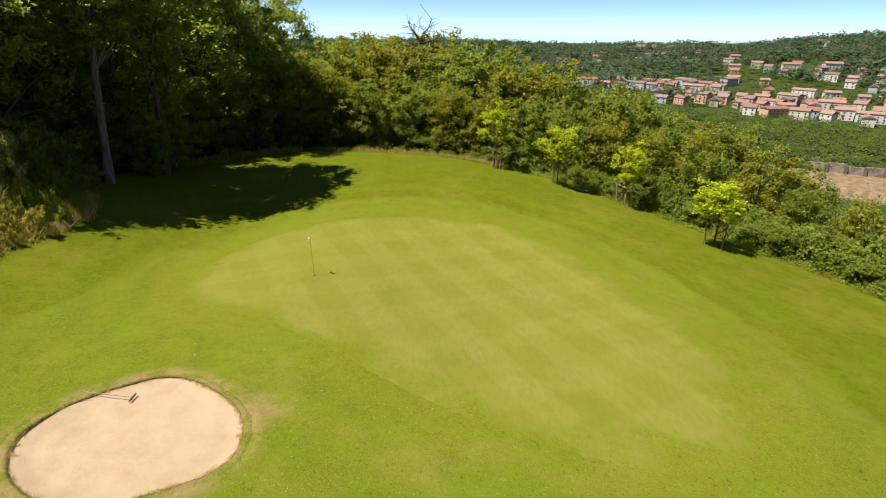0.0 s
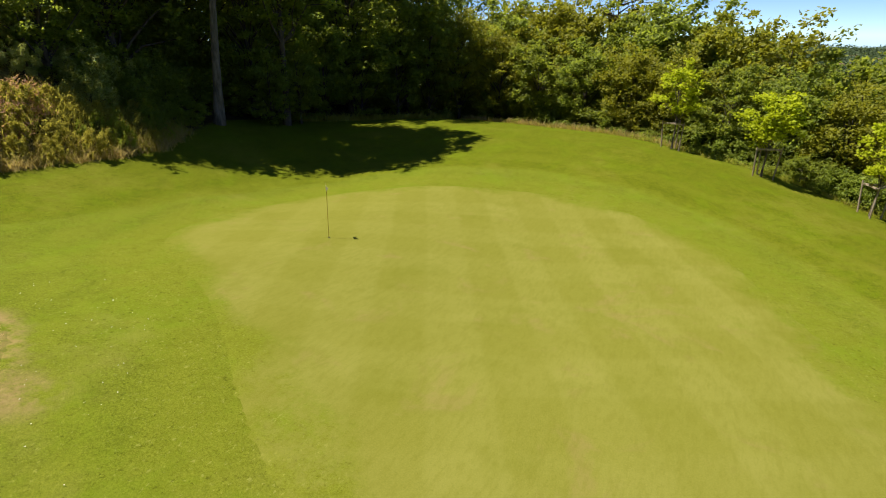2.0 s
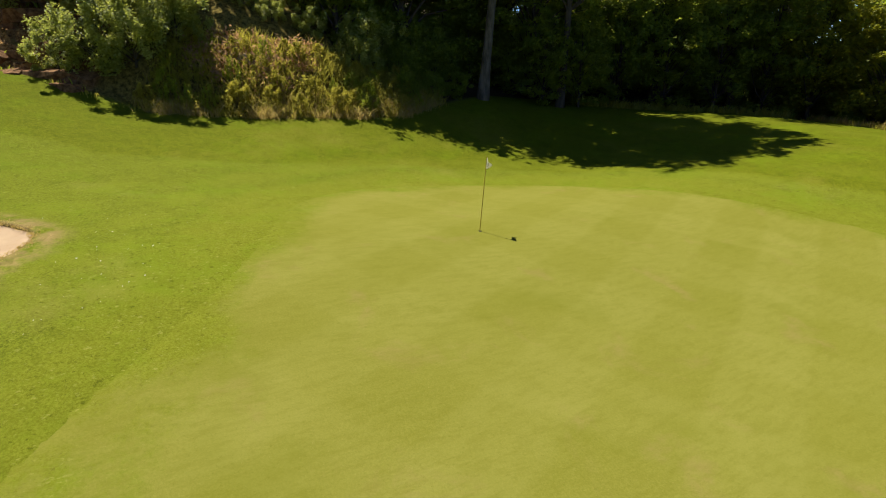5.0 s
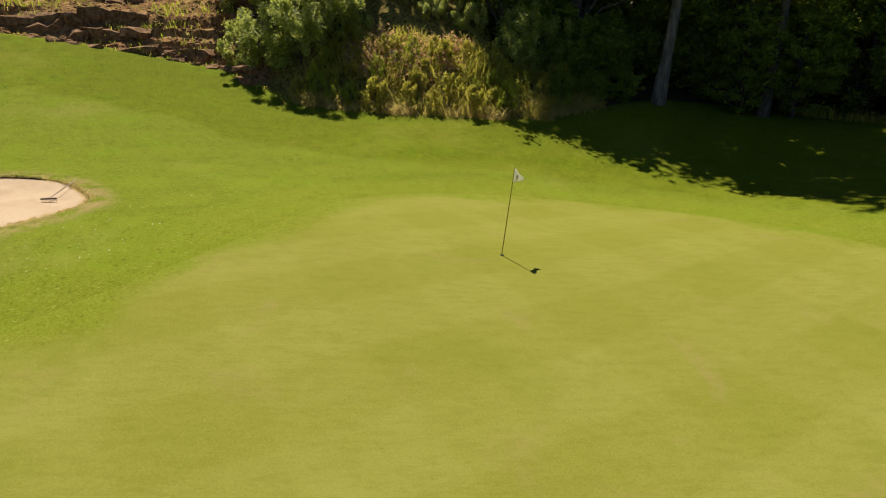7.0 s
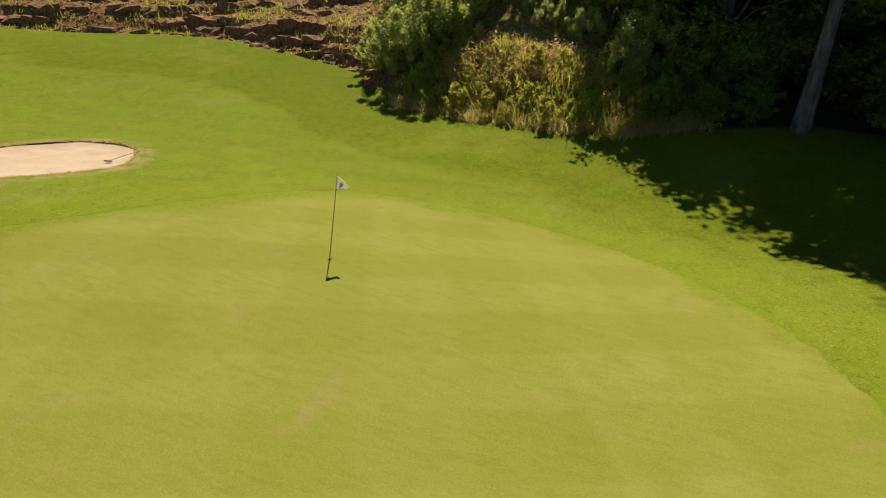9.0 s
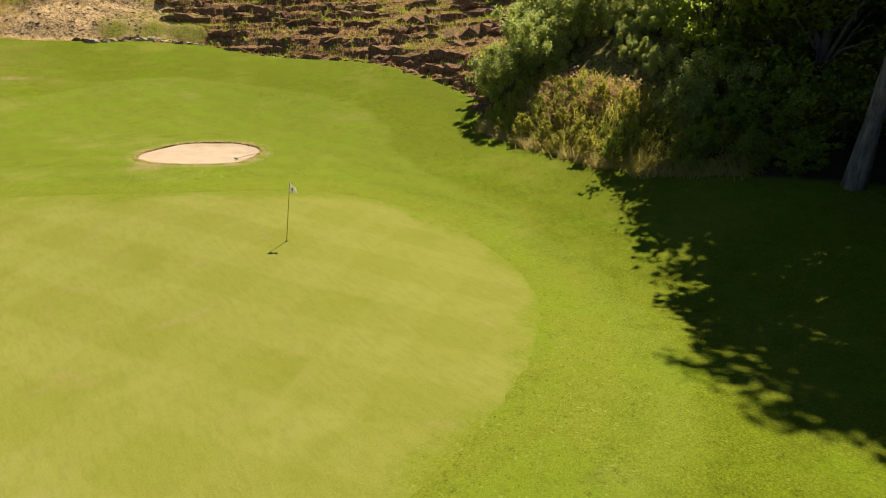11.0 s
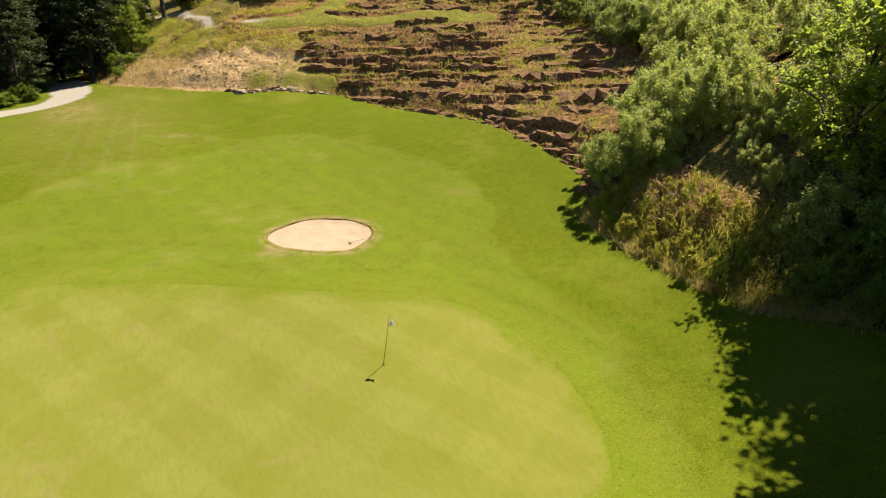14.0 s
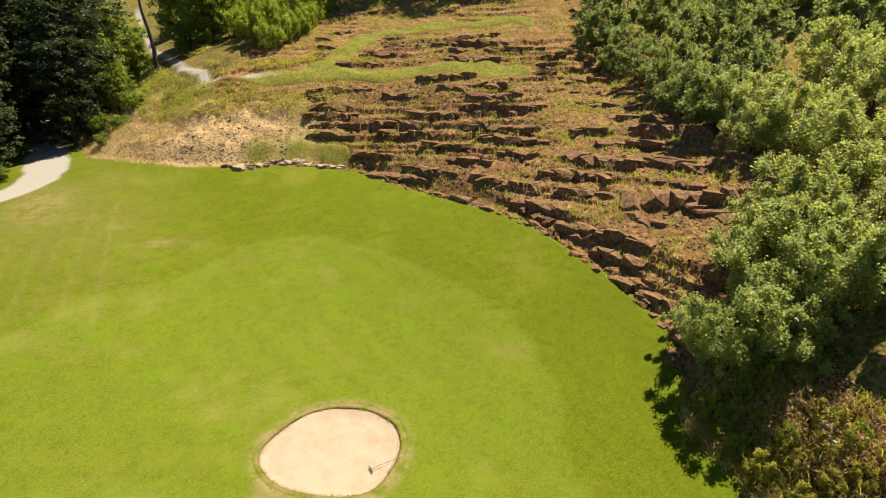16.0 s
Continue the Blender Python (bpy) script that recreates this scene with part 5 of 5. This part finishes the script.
# ---- flag ----
def build_flag():
    stick = new("flagstick")
    stick.matrix_basis = pose(0, 0, ground_at(0, 0) + 0.012)
    tagged(stick, "leaning yellow flagstick with a white numbered flag", "golf flag")
    lean = np.array((-0.16, 0.30, 2.10)) / 2.13
    verts, faces = [], []
    tube(verts, faces, [lean * s for s in (-0.1, 0.5, 1.0, 1.5, 2.0, 2.13)], (0.013, 0.013, 0.012, 0.011, 0.010, 0.009), 8)
    part("pole", mesh_from("pole", np.concatenate(verts), faces, plain("yellow_pole", (0.30, 0.22, 0.02), (0.42, 0.32, 0.04), 8, 0.4), True), stick)
    nx, nz, wide, tall_ = 14, 9, 0.35, 0.35
    way, side = np.array((-0.50, 0.866, 0.0)), np.array((0.866, 0.50, 0.0))
    grid = []
    for j in range(nz):
        for i in range(nx):
            u, v = i / (nx - 1), j / (nz - 1)
            wave = 0.05 * u * math.sin(u * 6.5 + v * 1.2)
            drop = 0.27 * u * v + 0.01 * u
            grid.append(lean * (2.11 - tall_ * (1 - v) ) + way * wide * 0.8 * u + side * wave - np.array((0, 0, drop)))
    k = np.arange(nx * nz).reshape(nz, nx)
    quads = np.stack((k[:-1, :-1], k[:-1, 1:], k[1:, 1:], k[1:, :-1]), -1).reshape(-1, 4)
    cloth = part("flag", mesh_from("flag", np.array(grid), quads, leaf_material("flag_cloth", (0.76, 0.75, 0.74), (0.82, 0.81, 0.80), 0.1, 0.5), True), stick, "white cloth flag")
    solid = cloth.modifiers.new("cloth", "SOLIDIFY")
    solid.thickness = 0.003
    red = plain("dark_red_print", (0.12, 0.012, 0.018), (0.17, 0.02, 0.025), 9, 0.7)
    for face in (1, -1):
        cu = bpy.data.curves.new("digit", "FONT")
        cu.body, cu.size, cu.align_x, cu.align_y = "9", 0.17, "CENTER", "CENTER"
        cu.extrude = 0.001
        tmp = new("digit", cu)
        me = bpy.data.meshes.new_from_object(tmp)
        bpy.data.objects.remove(tmp)
        me.materials.append(red)
        d = part("digit", me, stick, "dark red hole number nine")
        x_axis = Vector(way * face) - Vector((0, 0, 0.40 * face))
        x_axis.normalize()
        z_axis = Vector(side * face)
        y_axis = z_axis.cross(x_axis)
        at = lean * 1.88 + way * 0.10 - np.array((0, 0, 0.02)) + side * (face * 0.02)
        m = Matrix((x_axis, y_axis, z_axis)).transposed().to_4x4()
        m.translation = Vector(at)
        d.matrix_basis = m
    # flat disc for the hole, coloured dark for the shade inside it
    bm = bmesh.new()
    bmesh.ops.create_circle(bm, cap_ends=True, segments=20, radius=0.055)
    me = bpy.data.meshes.new("cup")
    bm.to_mesh(me)
    bm.free()
    me.materials.append(plain("cup_shadow", (0.012, 0.01, 0.008), (0.02, 0.018, 0.015), 9, 0.9))
    part("cup", me, stick, "flat disc coloured dark as the shaded hole").location = (0, 0, 0.004)


build_flag()


# ---- rake in the bunker ----
def build_rake():
    rake = new("bunker_rake")
    tagged(rake, "wooden bunker rake lying across the sand edge", "rake")
    z = ground_at(-3.1, -11.65) - BUNKER_DEPTH + 0.03
    rake.matrix_basis = pose(-3.1, -11.5, z, 0, -6.5, 179)
    wood = M_POST
    verts, faces = [], []
    tube(verts, faces, [(s, 0.004 * math.sin(s * 3), 0.03) for s in (0, 0.35, 0.7, 1.05, 1.4)], (0.014,) * 5, 8)
    part("handle", mesh_from("handle", np.concatenate(verts), faces, wood, True), rake)
    bm = bmesh.new()
    bmesh.ops.create_cube(bm, size=1, matrix=Matrix.Translation((-0.02, 0, 0.03)) @ Matrix.Diagonal((0.045, 0.40, 0.035, 1)))
    bmesh.ops.bevel(bm, geom=bm.edges[:], offset=0.006, segments=1, affect="EDGES")
    me = bpy.data.meshes.new("head")
    bm.to_mesh(me)
    bm.free()
    me.materials.append(M_BARKDARK)
    part("head", me, rake, "dark rake head")
    verts, faces = [], []
    tube(verts, faces, [(0, 0, 0), (0, 0, -0.07)], (0.008, 0.004), 6)
    tine = mesh_from("tine", np.concatenate(verts), faces, M_BARKDARK)
    for k in range(9):
        part("tine", tine, rake).location = (-0.02, -0.18 + 0.045 * k, 0.02)


build_rake()


# ---- staked golden maples along the brow ----
def build_saplings():
    forms = [tree_meshes("sapling_a", 401, 5.6, 1.25, 2.0, 2600, 0.17, M_GOLD, M_BARK, 0.06, clumps=46, tight=0.26),
             tree_meshes("sapling_b", 403, 5.4, 1.35, 1.9, 2600, 0.17, M_GOLD, M_BARK, 0.06, clumps=46, tight=0.26)]
    kind = Kind("golden_maple", forms, "young golden-leaved maple beside wooden stakes", "tree", "staked young maples")
    spots = ((11.5, 24.7, 1.06, 1.0), (16.9, 22.0, 1.0, 1.15), (22.2, 19.4, 1.0, 1.0), (26.0, 10.7, 0.92, 1.35))
    post_v, post_f = [], []
    tube(post_v, post_f, [(0, 0, -0.2), (0, 0, 1.0), (0, 0, 2.0)], (0.045, 0.045, 0.043), 8)
    i = sum(len(v) for v in post_v)
    post = mesh_from("post", np.concatenate(post_v), post_f, M_POST, True)
    bm = bmesh.new()
    bmesh.ops.create_cube(bm, size=1, matrix=Matrix.Diagonal((1.32, 0.035, 0.11, 1)))
    bmesh.ops.bevel(bm, geom=bm.edges[:], offset=0.006, segments=1, affect="EDGES")
    rail = bpy.data.meshes.new("rail")
    bm.to_mesh(rail)
    bm.free()
    rail.materials.append(M_POST)
    first = None
    for n, (x, y, s, wide) in enumerate(spots):
        kind.place(x, y, s, wide=wide)
        z = ground_at(x, y) - 0.1
        m = pose(x, y, z, 0, 0, -20 + 35 * n)
        if first is None:
            first = new("tree_stake")
            first.matrix_basis = m
            tagged(first, "three weathered wooden tree stakes with a cross rail", "tree stake", "tree stakes")
            for k, (px, py) in enumerate(((-0.6, -0.3), (0.6, -0.3), (0.0, 0.62))):
                ob = part("post", post, first)
                ob.matrix_basis = pose(px, py, 0, -3 * py * 3, 3 * px * 2, 0)
            part("rail", rail, first).matrix_basis = pose(0, -0.33, 1.85)
            for q in (-1, 1):
                part("rail", rail, first).matrix_basis = pose(q * 0.3, 0.16, 1.8, 0, 0, q * -57)
        else:
            copy_thing(first, m)


build_saplings()


# ---- bare tree above the canopy, leaning dark trunk by the path ----
def build_bare_tree(name, x, y, height, r0, seed, label, lean=0.0, twigs=60, crown=0.5, material=None):
    r = np.random.default_rng(seed)
    tree = new(name)
    tree.matrix_basis = pose(x, y, ground_at(x, y) - 0.2)
    tagged(tree, label, "tree")
    h = np.linspace(0, height * 0.9, 8)
    axis = np.c_[np.cumsum(r.normal(0, 0.02 * height, 8)) * 0.5 + lean * h, np.cumsum(r.normal(0, 0.02 * height, 8)) * 0.5, h]
    axis[0, :2] = 0
    v, f = [], []
    tube(v, f, axis, r0 * (1 - 0.85 * h / h[-1]), 8)
    part("trunk", mesh_from("trunk", np.concatenate(v), f, material or M_BARKDARK, True), tree)
    v, f = [], []
    for k in range(twigs // 5):
        z0 = height * r.uniform(crown, 0.9)
        a = np.array((np.interp(z0, h, axis[:, 0]), np.interp(z0, h, axis[:, 1]), z0))
        g = r.uniform(0, 2 * np.pi)
        e = a + np.array((math.cos(g), math.sin(g), r.uniform(0.3, 1.0))) * height * r.uniform(0.08, 0.17)
        m = (a + e) / 2 + r.normal(0, 0.012 * height, 3)
        tube(v, f, (a, m, e), (r0 * 0.3, r0 * 0.2, r0 * 0.07), 5)
        for j in range(5):
            b = m + (e - m) * r.uniform(0, 1)
            t = b + r.normal(0, 0.05 * height, 3) + np.array((0, 0, 0.02 * height))
            c = t + r.normal(0, 0.03 * height, 3)
            tube(v, f, (b, t, c), (r0 * 0.11, r0 * 0.07, r0 * 0.03), 4)
    part("branch", mesh_from("branch", np.concatenate(v), f, material or M_BARKDARK, True), tree, "bare forked branches")


build_bare_tree("dead_tree", 4.3, 49.4, 19.3, 0.34, 5, "leafless dead tree rising above the maples", 0.0, 90, 0.72)
build_bare_tree("leaning_tree", -0.2, -72.0, 14.0, 0.32, 9, "dark leaning trunk beside the gravel track", 0.12, 20, 0.6)

# ---- across the valley ----
def far_canopy(name, spots, radii, rng, cards, label, material=M_FARHAZE, leaf=0.42):
    """Crowns of distant trees: each a heap of leafy sprays over a rough dome."""
    n = len(spots) * cards
    own = np.repeat(np.arange(len(spots)), cards)
    d = rng.normal(size=(n, 3))
    d[:, 2] = np.abs(d[:, 2]) * 0.9 + 0.1
    d /= np.linalg.norm(d, axis=1)[:, None]
    r = np.asarray(radii)[own][:, None]
    pos = np.asarray(spots)[own] + d * r * rng.uniform(0.55, 1.05, (n, 1)) * np.array((1, 1, 1.15)) + np.array((0, 0, 0.25)) * r
    stuff(name, leaf_mesh(name, pos, (r[:, 0] * leaf) * rng.uniform(0.6, 1.3, n), rng, material, 1.6, 1.2), label, "woodland")


def polar(rng, n, az0, az1, r0, r1):
    az, r = np.radians(rng.uniform(az0, az1, n)), np.sqrt(rng.uniform(r0 * r0, r1 * r1, n))
    x, y = 6 + r * np.sin(az), -25 + r * np.cos(az)
    return x, y, np.degrees(az), r


rng = np.random.default_rng(77)
x, y, az, r = polar(rng, 2600, -24, 46, 82, 400)
ok = (along(BROW, x, y)[0] > 24) & ~((az > 30.5) & (r > 105)) & (rng.random(len(x)) < 0.9)
for name, some, cards, leaf in (("slope_woodland", ok & (r < 170), 330, 0.085), ("lower_woodland", ok & (r >= 170), 70, 0.24)):
    far_canopy(name, np.c_[x, y, lie(x, y) + 2.0][some], rng.uniform(2.6, 4.6, some.sum()), rng, cards, "mixed green woodland on the slope below the brow", M_VALLEY, leaf)
x, y, az, r = polar(rng, 1300, -4, 46, 440, 680)
far_canopy("valley_woodland", np.c_[x, y, lie(x, y) + 2.0], rng.uniform(4, 6.5, len(x)), rng, 60, "dark green belt of trees on the valley floor", M_VALLEY, 0.26)
x, y, az, r = polar(rng, 7500, -24, 46, 700, 1900)
ok = (rng.random(len(x)) < np.clip((r - 740) / 420, 0.12, 1.0)) & ~((r < 1250) & (az > 26) & (ripple(x, y, 90, 5) > -0.2))
far_canopy("hill_woodland", np.c_[x, y, lie(x, y) + 1.0][ok], rng.uniform(7, 13, ok.sum()) * (1.0 + 0.5 * ripple(x, y, 60, 12)[ok]), rng, 46, "wooded hillside across the valley, haze tinted into its leaves", leaf=0.34)


def box(bm, x0, x1, y0, y1, z0, z1):
    c = ((x0 + x1) / 2, (y0 + y1) / 2, (z0 + z1) / 2)
    bmesh.ops.create_cube(bm, size=1, matrix=Matrix.Translation(c) @ Matrix.Diagonal((x1 - x0, y1 - y0, z1 - z0, 1)))


def from_bm(name, bm, material):
    me = bpy.data.meshes.new(name)
    bm.to_mesh(me)
    bm.free()
    me.materials.append(material)
    return me


M_WALL = varied("rendered_house_wall", ((0.60, 0.52, 0.43), (0.70, 0.66, 0.60), (0.52, 0.40, 0.30), (0.62, 0.36, 0.22), (0.48, 0.42, 0.36), (0.66, 0.60, 0.52), (0.42, 0.46, 0.52)))
M_ROOF = varied("clay_tile_roof", ((0.27, 0.135, 0.100), (0.30, 0.17, 0.135), (0.21, 0.115, 0.09), (0.17, 0.14, 0.13), (0.32, 0.17, 0.12), (0.24, 0.155, 0.135)))
M_PANE = plain("dark_window_pane", (0.03, 0.035, 0.04), (0.06, 0.065, 0.07), 2, 0.2, 0.5)


def house_proto(length, depth, eaves, ridge, rows, cols):
    house = new("house")
    tagged(house, "distant town house with rendered walls and clay tile roof", "house", "houses of the town")
    bm = bmesh.new()
    box(bm, -length / 2, length / 2, -depth / 2, depth / 2, -3, eaves)
    part("wall", from_bm("wall", bm, M_WALL), house)
    bm = bmesh.new()
    o = 0.5
    v = [bm.verts.new(p) for p in ((-length / 2 - o, -depth / 2 - o, eaves - 0.1), (length / 2 + o, -depth / 2 - o, eaves - 0.1), (length / 2 + o, depth / 2 + o, eaves - 0.1),
                                   (-length / 2 - o, depth / 2 + o, eaves - 0.1), (-length / 2 - o, 0, ridge), (length / 2 + o, 0, ridge))]
    for q in ((0, 1, 5, 4), (2, 3, 4, 5), (0, 4, 3), (1, 2, 5), (3, 2, 1, 0)):
        bm.faces.new([v[i] for i in q])
    part("roof", from_bm("roof", bm, M_ROOF), house)
    bm = bmesh.new()
    box(bm, -0.45, 0.45, -0.35, 0.35, 0, 2.4)
    part("chimney", from_bm("chimney", bm, M_ROOF), house).location = (length * 0.28, depth * 0.16, ridge - 1.4)
    bm = bmesh.new()
    box(bm, -0.55, 0.55, -0.06, 0.06, -0.8, 0.8)
    pane = from_bm("window", bm, M_PANE)
    for side in (-1, 1):
        for j in range(rows):
            for i in range(cols):
                part("window", pane, house).location = (-length / 2 + length * (i + 0.5) / cols, side * depth / 2, 1.7 + 2.9 * j)
    return house


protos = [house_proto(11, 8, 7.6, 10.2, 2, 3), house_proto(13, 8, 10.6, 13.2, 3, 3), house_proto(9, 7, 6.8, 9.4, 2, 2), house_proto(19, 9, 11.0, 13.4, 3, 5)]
used, placed = set(), []
rng = np.random.default_rng(31)


def add_houses(n, az0, az1, r0, r1, gap, turn0):
    tries = 0
    while n and tries < 4000:
        tries += 1
        x, y, az, r = (float(v[0]) for v in polar(rng, 1, az0, az1, r0, r1))
        if any((x - a) ** 2 + (y - b) ** 2 < gap * gap for a, b in placed):
            continue
        placed.append((x, y))
        k = len(placed) % len(protos) if rng.random() < 0.8 else 2
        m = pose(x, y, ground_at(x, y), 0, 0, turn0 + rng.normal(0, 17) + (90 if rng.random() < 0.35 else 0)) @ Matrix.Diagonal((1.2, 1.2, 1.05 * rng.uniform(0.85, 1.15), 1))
        if k in used:
            copy_thing(protos[k], m)
        else:
            used.add(k)
            protos[k].matrix_basis = m
        n -= 1


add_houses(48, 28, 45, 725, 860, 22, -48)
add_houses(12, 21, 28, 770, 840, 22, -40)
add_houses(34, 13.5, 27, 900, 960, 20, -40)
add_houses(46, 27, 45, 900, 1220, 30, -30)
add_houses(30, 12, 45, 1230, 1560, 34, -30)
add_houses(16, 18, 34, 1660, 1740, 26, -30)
# crowns between the houses
x, y, az, r = polar(rng, 760, 13, 46, 680, 1300)
far_canopy("garden_trees", np.c_[x, y, lie(x, y) + 1.0], rng.uniform(4.0, 8.0, len(x)), rng, 60, "garden trees between the town houses", M_VALLEY, 0.28)


# ---- retaining wall and bare yard in the valley ----
def build_retaining_wall():
    a, b = np.radians(34.6), np.radians(44.0)
    rr = 400.0
    p0, p1 = np.array((6 + rr * math.sin(a), -25 + rr * math.cos(a))), np.array((6 + (rr + 12) * math.sin(b), -25 + (rr + 12) * math.cos(b)))
    length = float(np.hypot(*(p1 - p0)))
    mid = (p0 + p1) / 2
    ground = min(ground_at(*p0), ground_at(*p1), ground_at(*mid))
    wall = new("retaining_wall")
    wall.matrix_basis = pose(mid[0], mid[1], ground + 7.0, 0, 0, math.degrees(math.atan2(*(p1 - p0)[::-1])))
    tagged(wall, "weathered concrete retaining wall with buttresses in the valley", "wall")
    grey = plain("weathered_concrete", (0.13, 0.10, 0.075), (0.34, 0.27, 0.20), 0.35, 0.9)
    n = 7
    for k in range(n):
        bm = bmesh.new()
        w = length / n
        box(bm, -w / 2 + 0.2, w / 2 - 0.2, -0.6, 0.6, -10, 5.6 + 0.7 * math.sin(k * 2.1))
        part("panel", from_bm("panel", bm, grey), wall).location = (-length / 2 + w * (k + 0.5), 0, 0)
    for k in range(n + 1):
        bm = bmesh.new()
        box(bm, -0.9, 0.9, -3.0, 0.8, -10, 5.4)
        for v in bm.verts:
            if v.co.z > 0 and v.co.y < -1:
                v.co.y = -0.9
        part("buttress", from_bm("buttress", bm, plain("dark_concrete", (0.06, 0.05, 0.045), (0.14, 0.12, 0.10), 0.4, 0.9)), wall).location = (-length / 2 + length * k / n, 0, 0)
    return ground


def build_yard():
    """The bare earth bank in front of the wall."""
    a, b = np.radians(33.0), np.radians(46.0)
    az, dr = np.meshgrid(np.linspace(a, b, 40), np.array((0, -6, -14, -24, -34, -46, -60.0)))
    az, dr = az.ravel(), dr.ravel()
    r = 401 + 12 * (az - np.radians(34.6)) / np.radians(9.4) + dr
    x, y = 6 + r * np.sin(az), -25 + r * np.cos(az)
    z = YARD + 7.6 - 0.10 * -dr - 9 * smooth((-dr - 34) / 26) + 0.5 * ripple(x, y, 9, 3)
    i = np.arange(280).reshape(7, 40)
    q = np.stack((i[:-1, :-1], i[:-1, 1:], i[1:, 1:], i[1:, :-1]), -1).reshape(-1, 4)
    tagged(new("ground", mesh_from("yard", np.c_[x, y, z], q, plain("bare_earth", (0.12, 0.075, 0.042), (0.25, 0.17, 0.10), 0.3, 0.95), True)), "bare brown earth bank below the retaining wall", "ground", kind="structure")


YARD = build_retaining_wall()
build_yard()
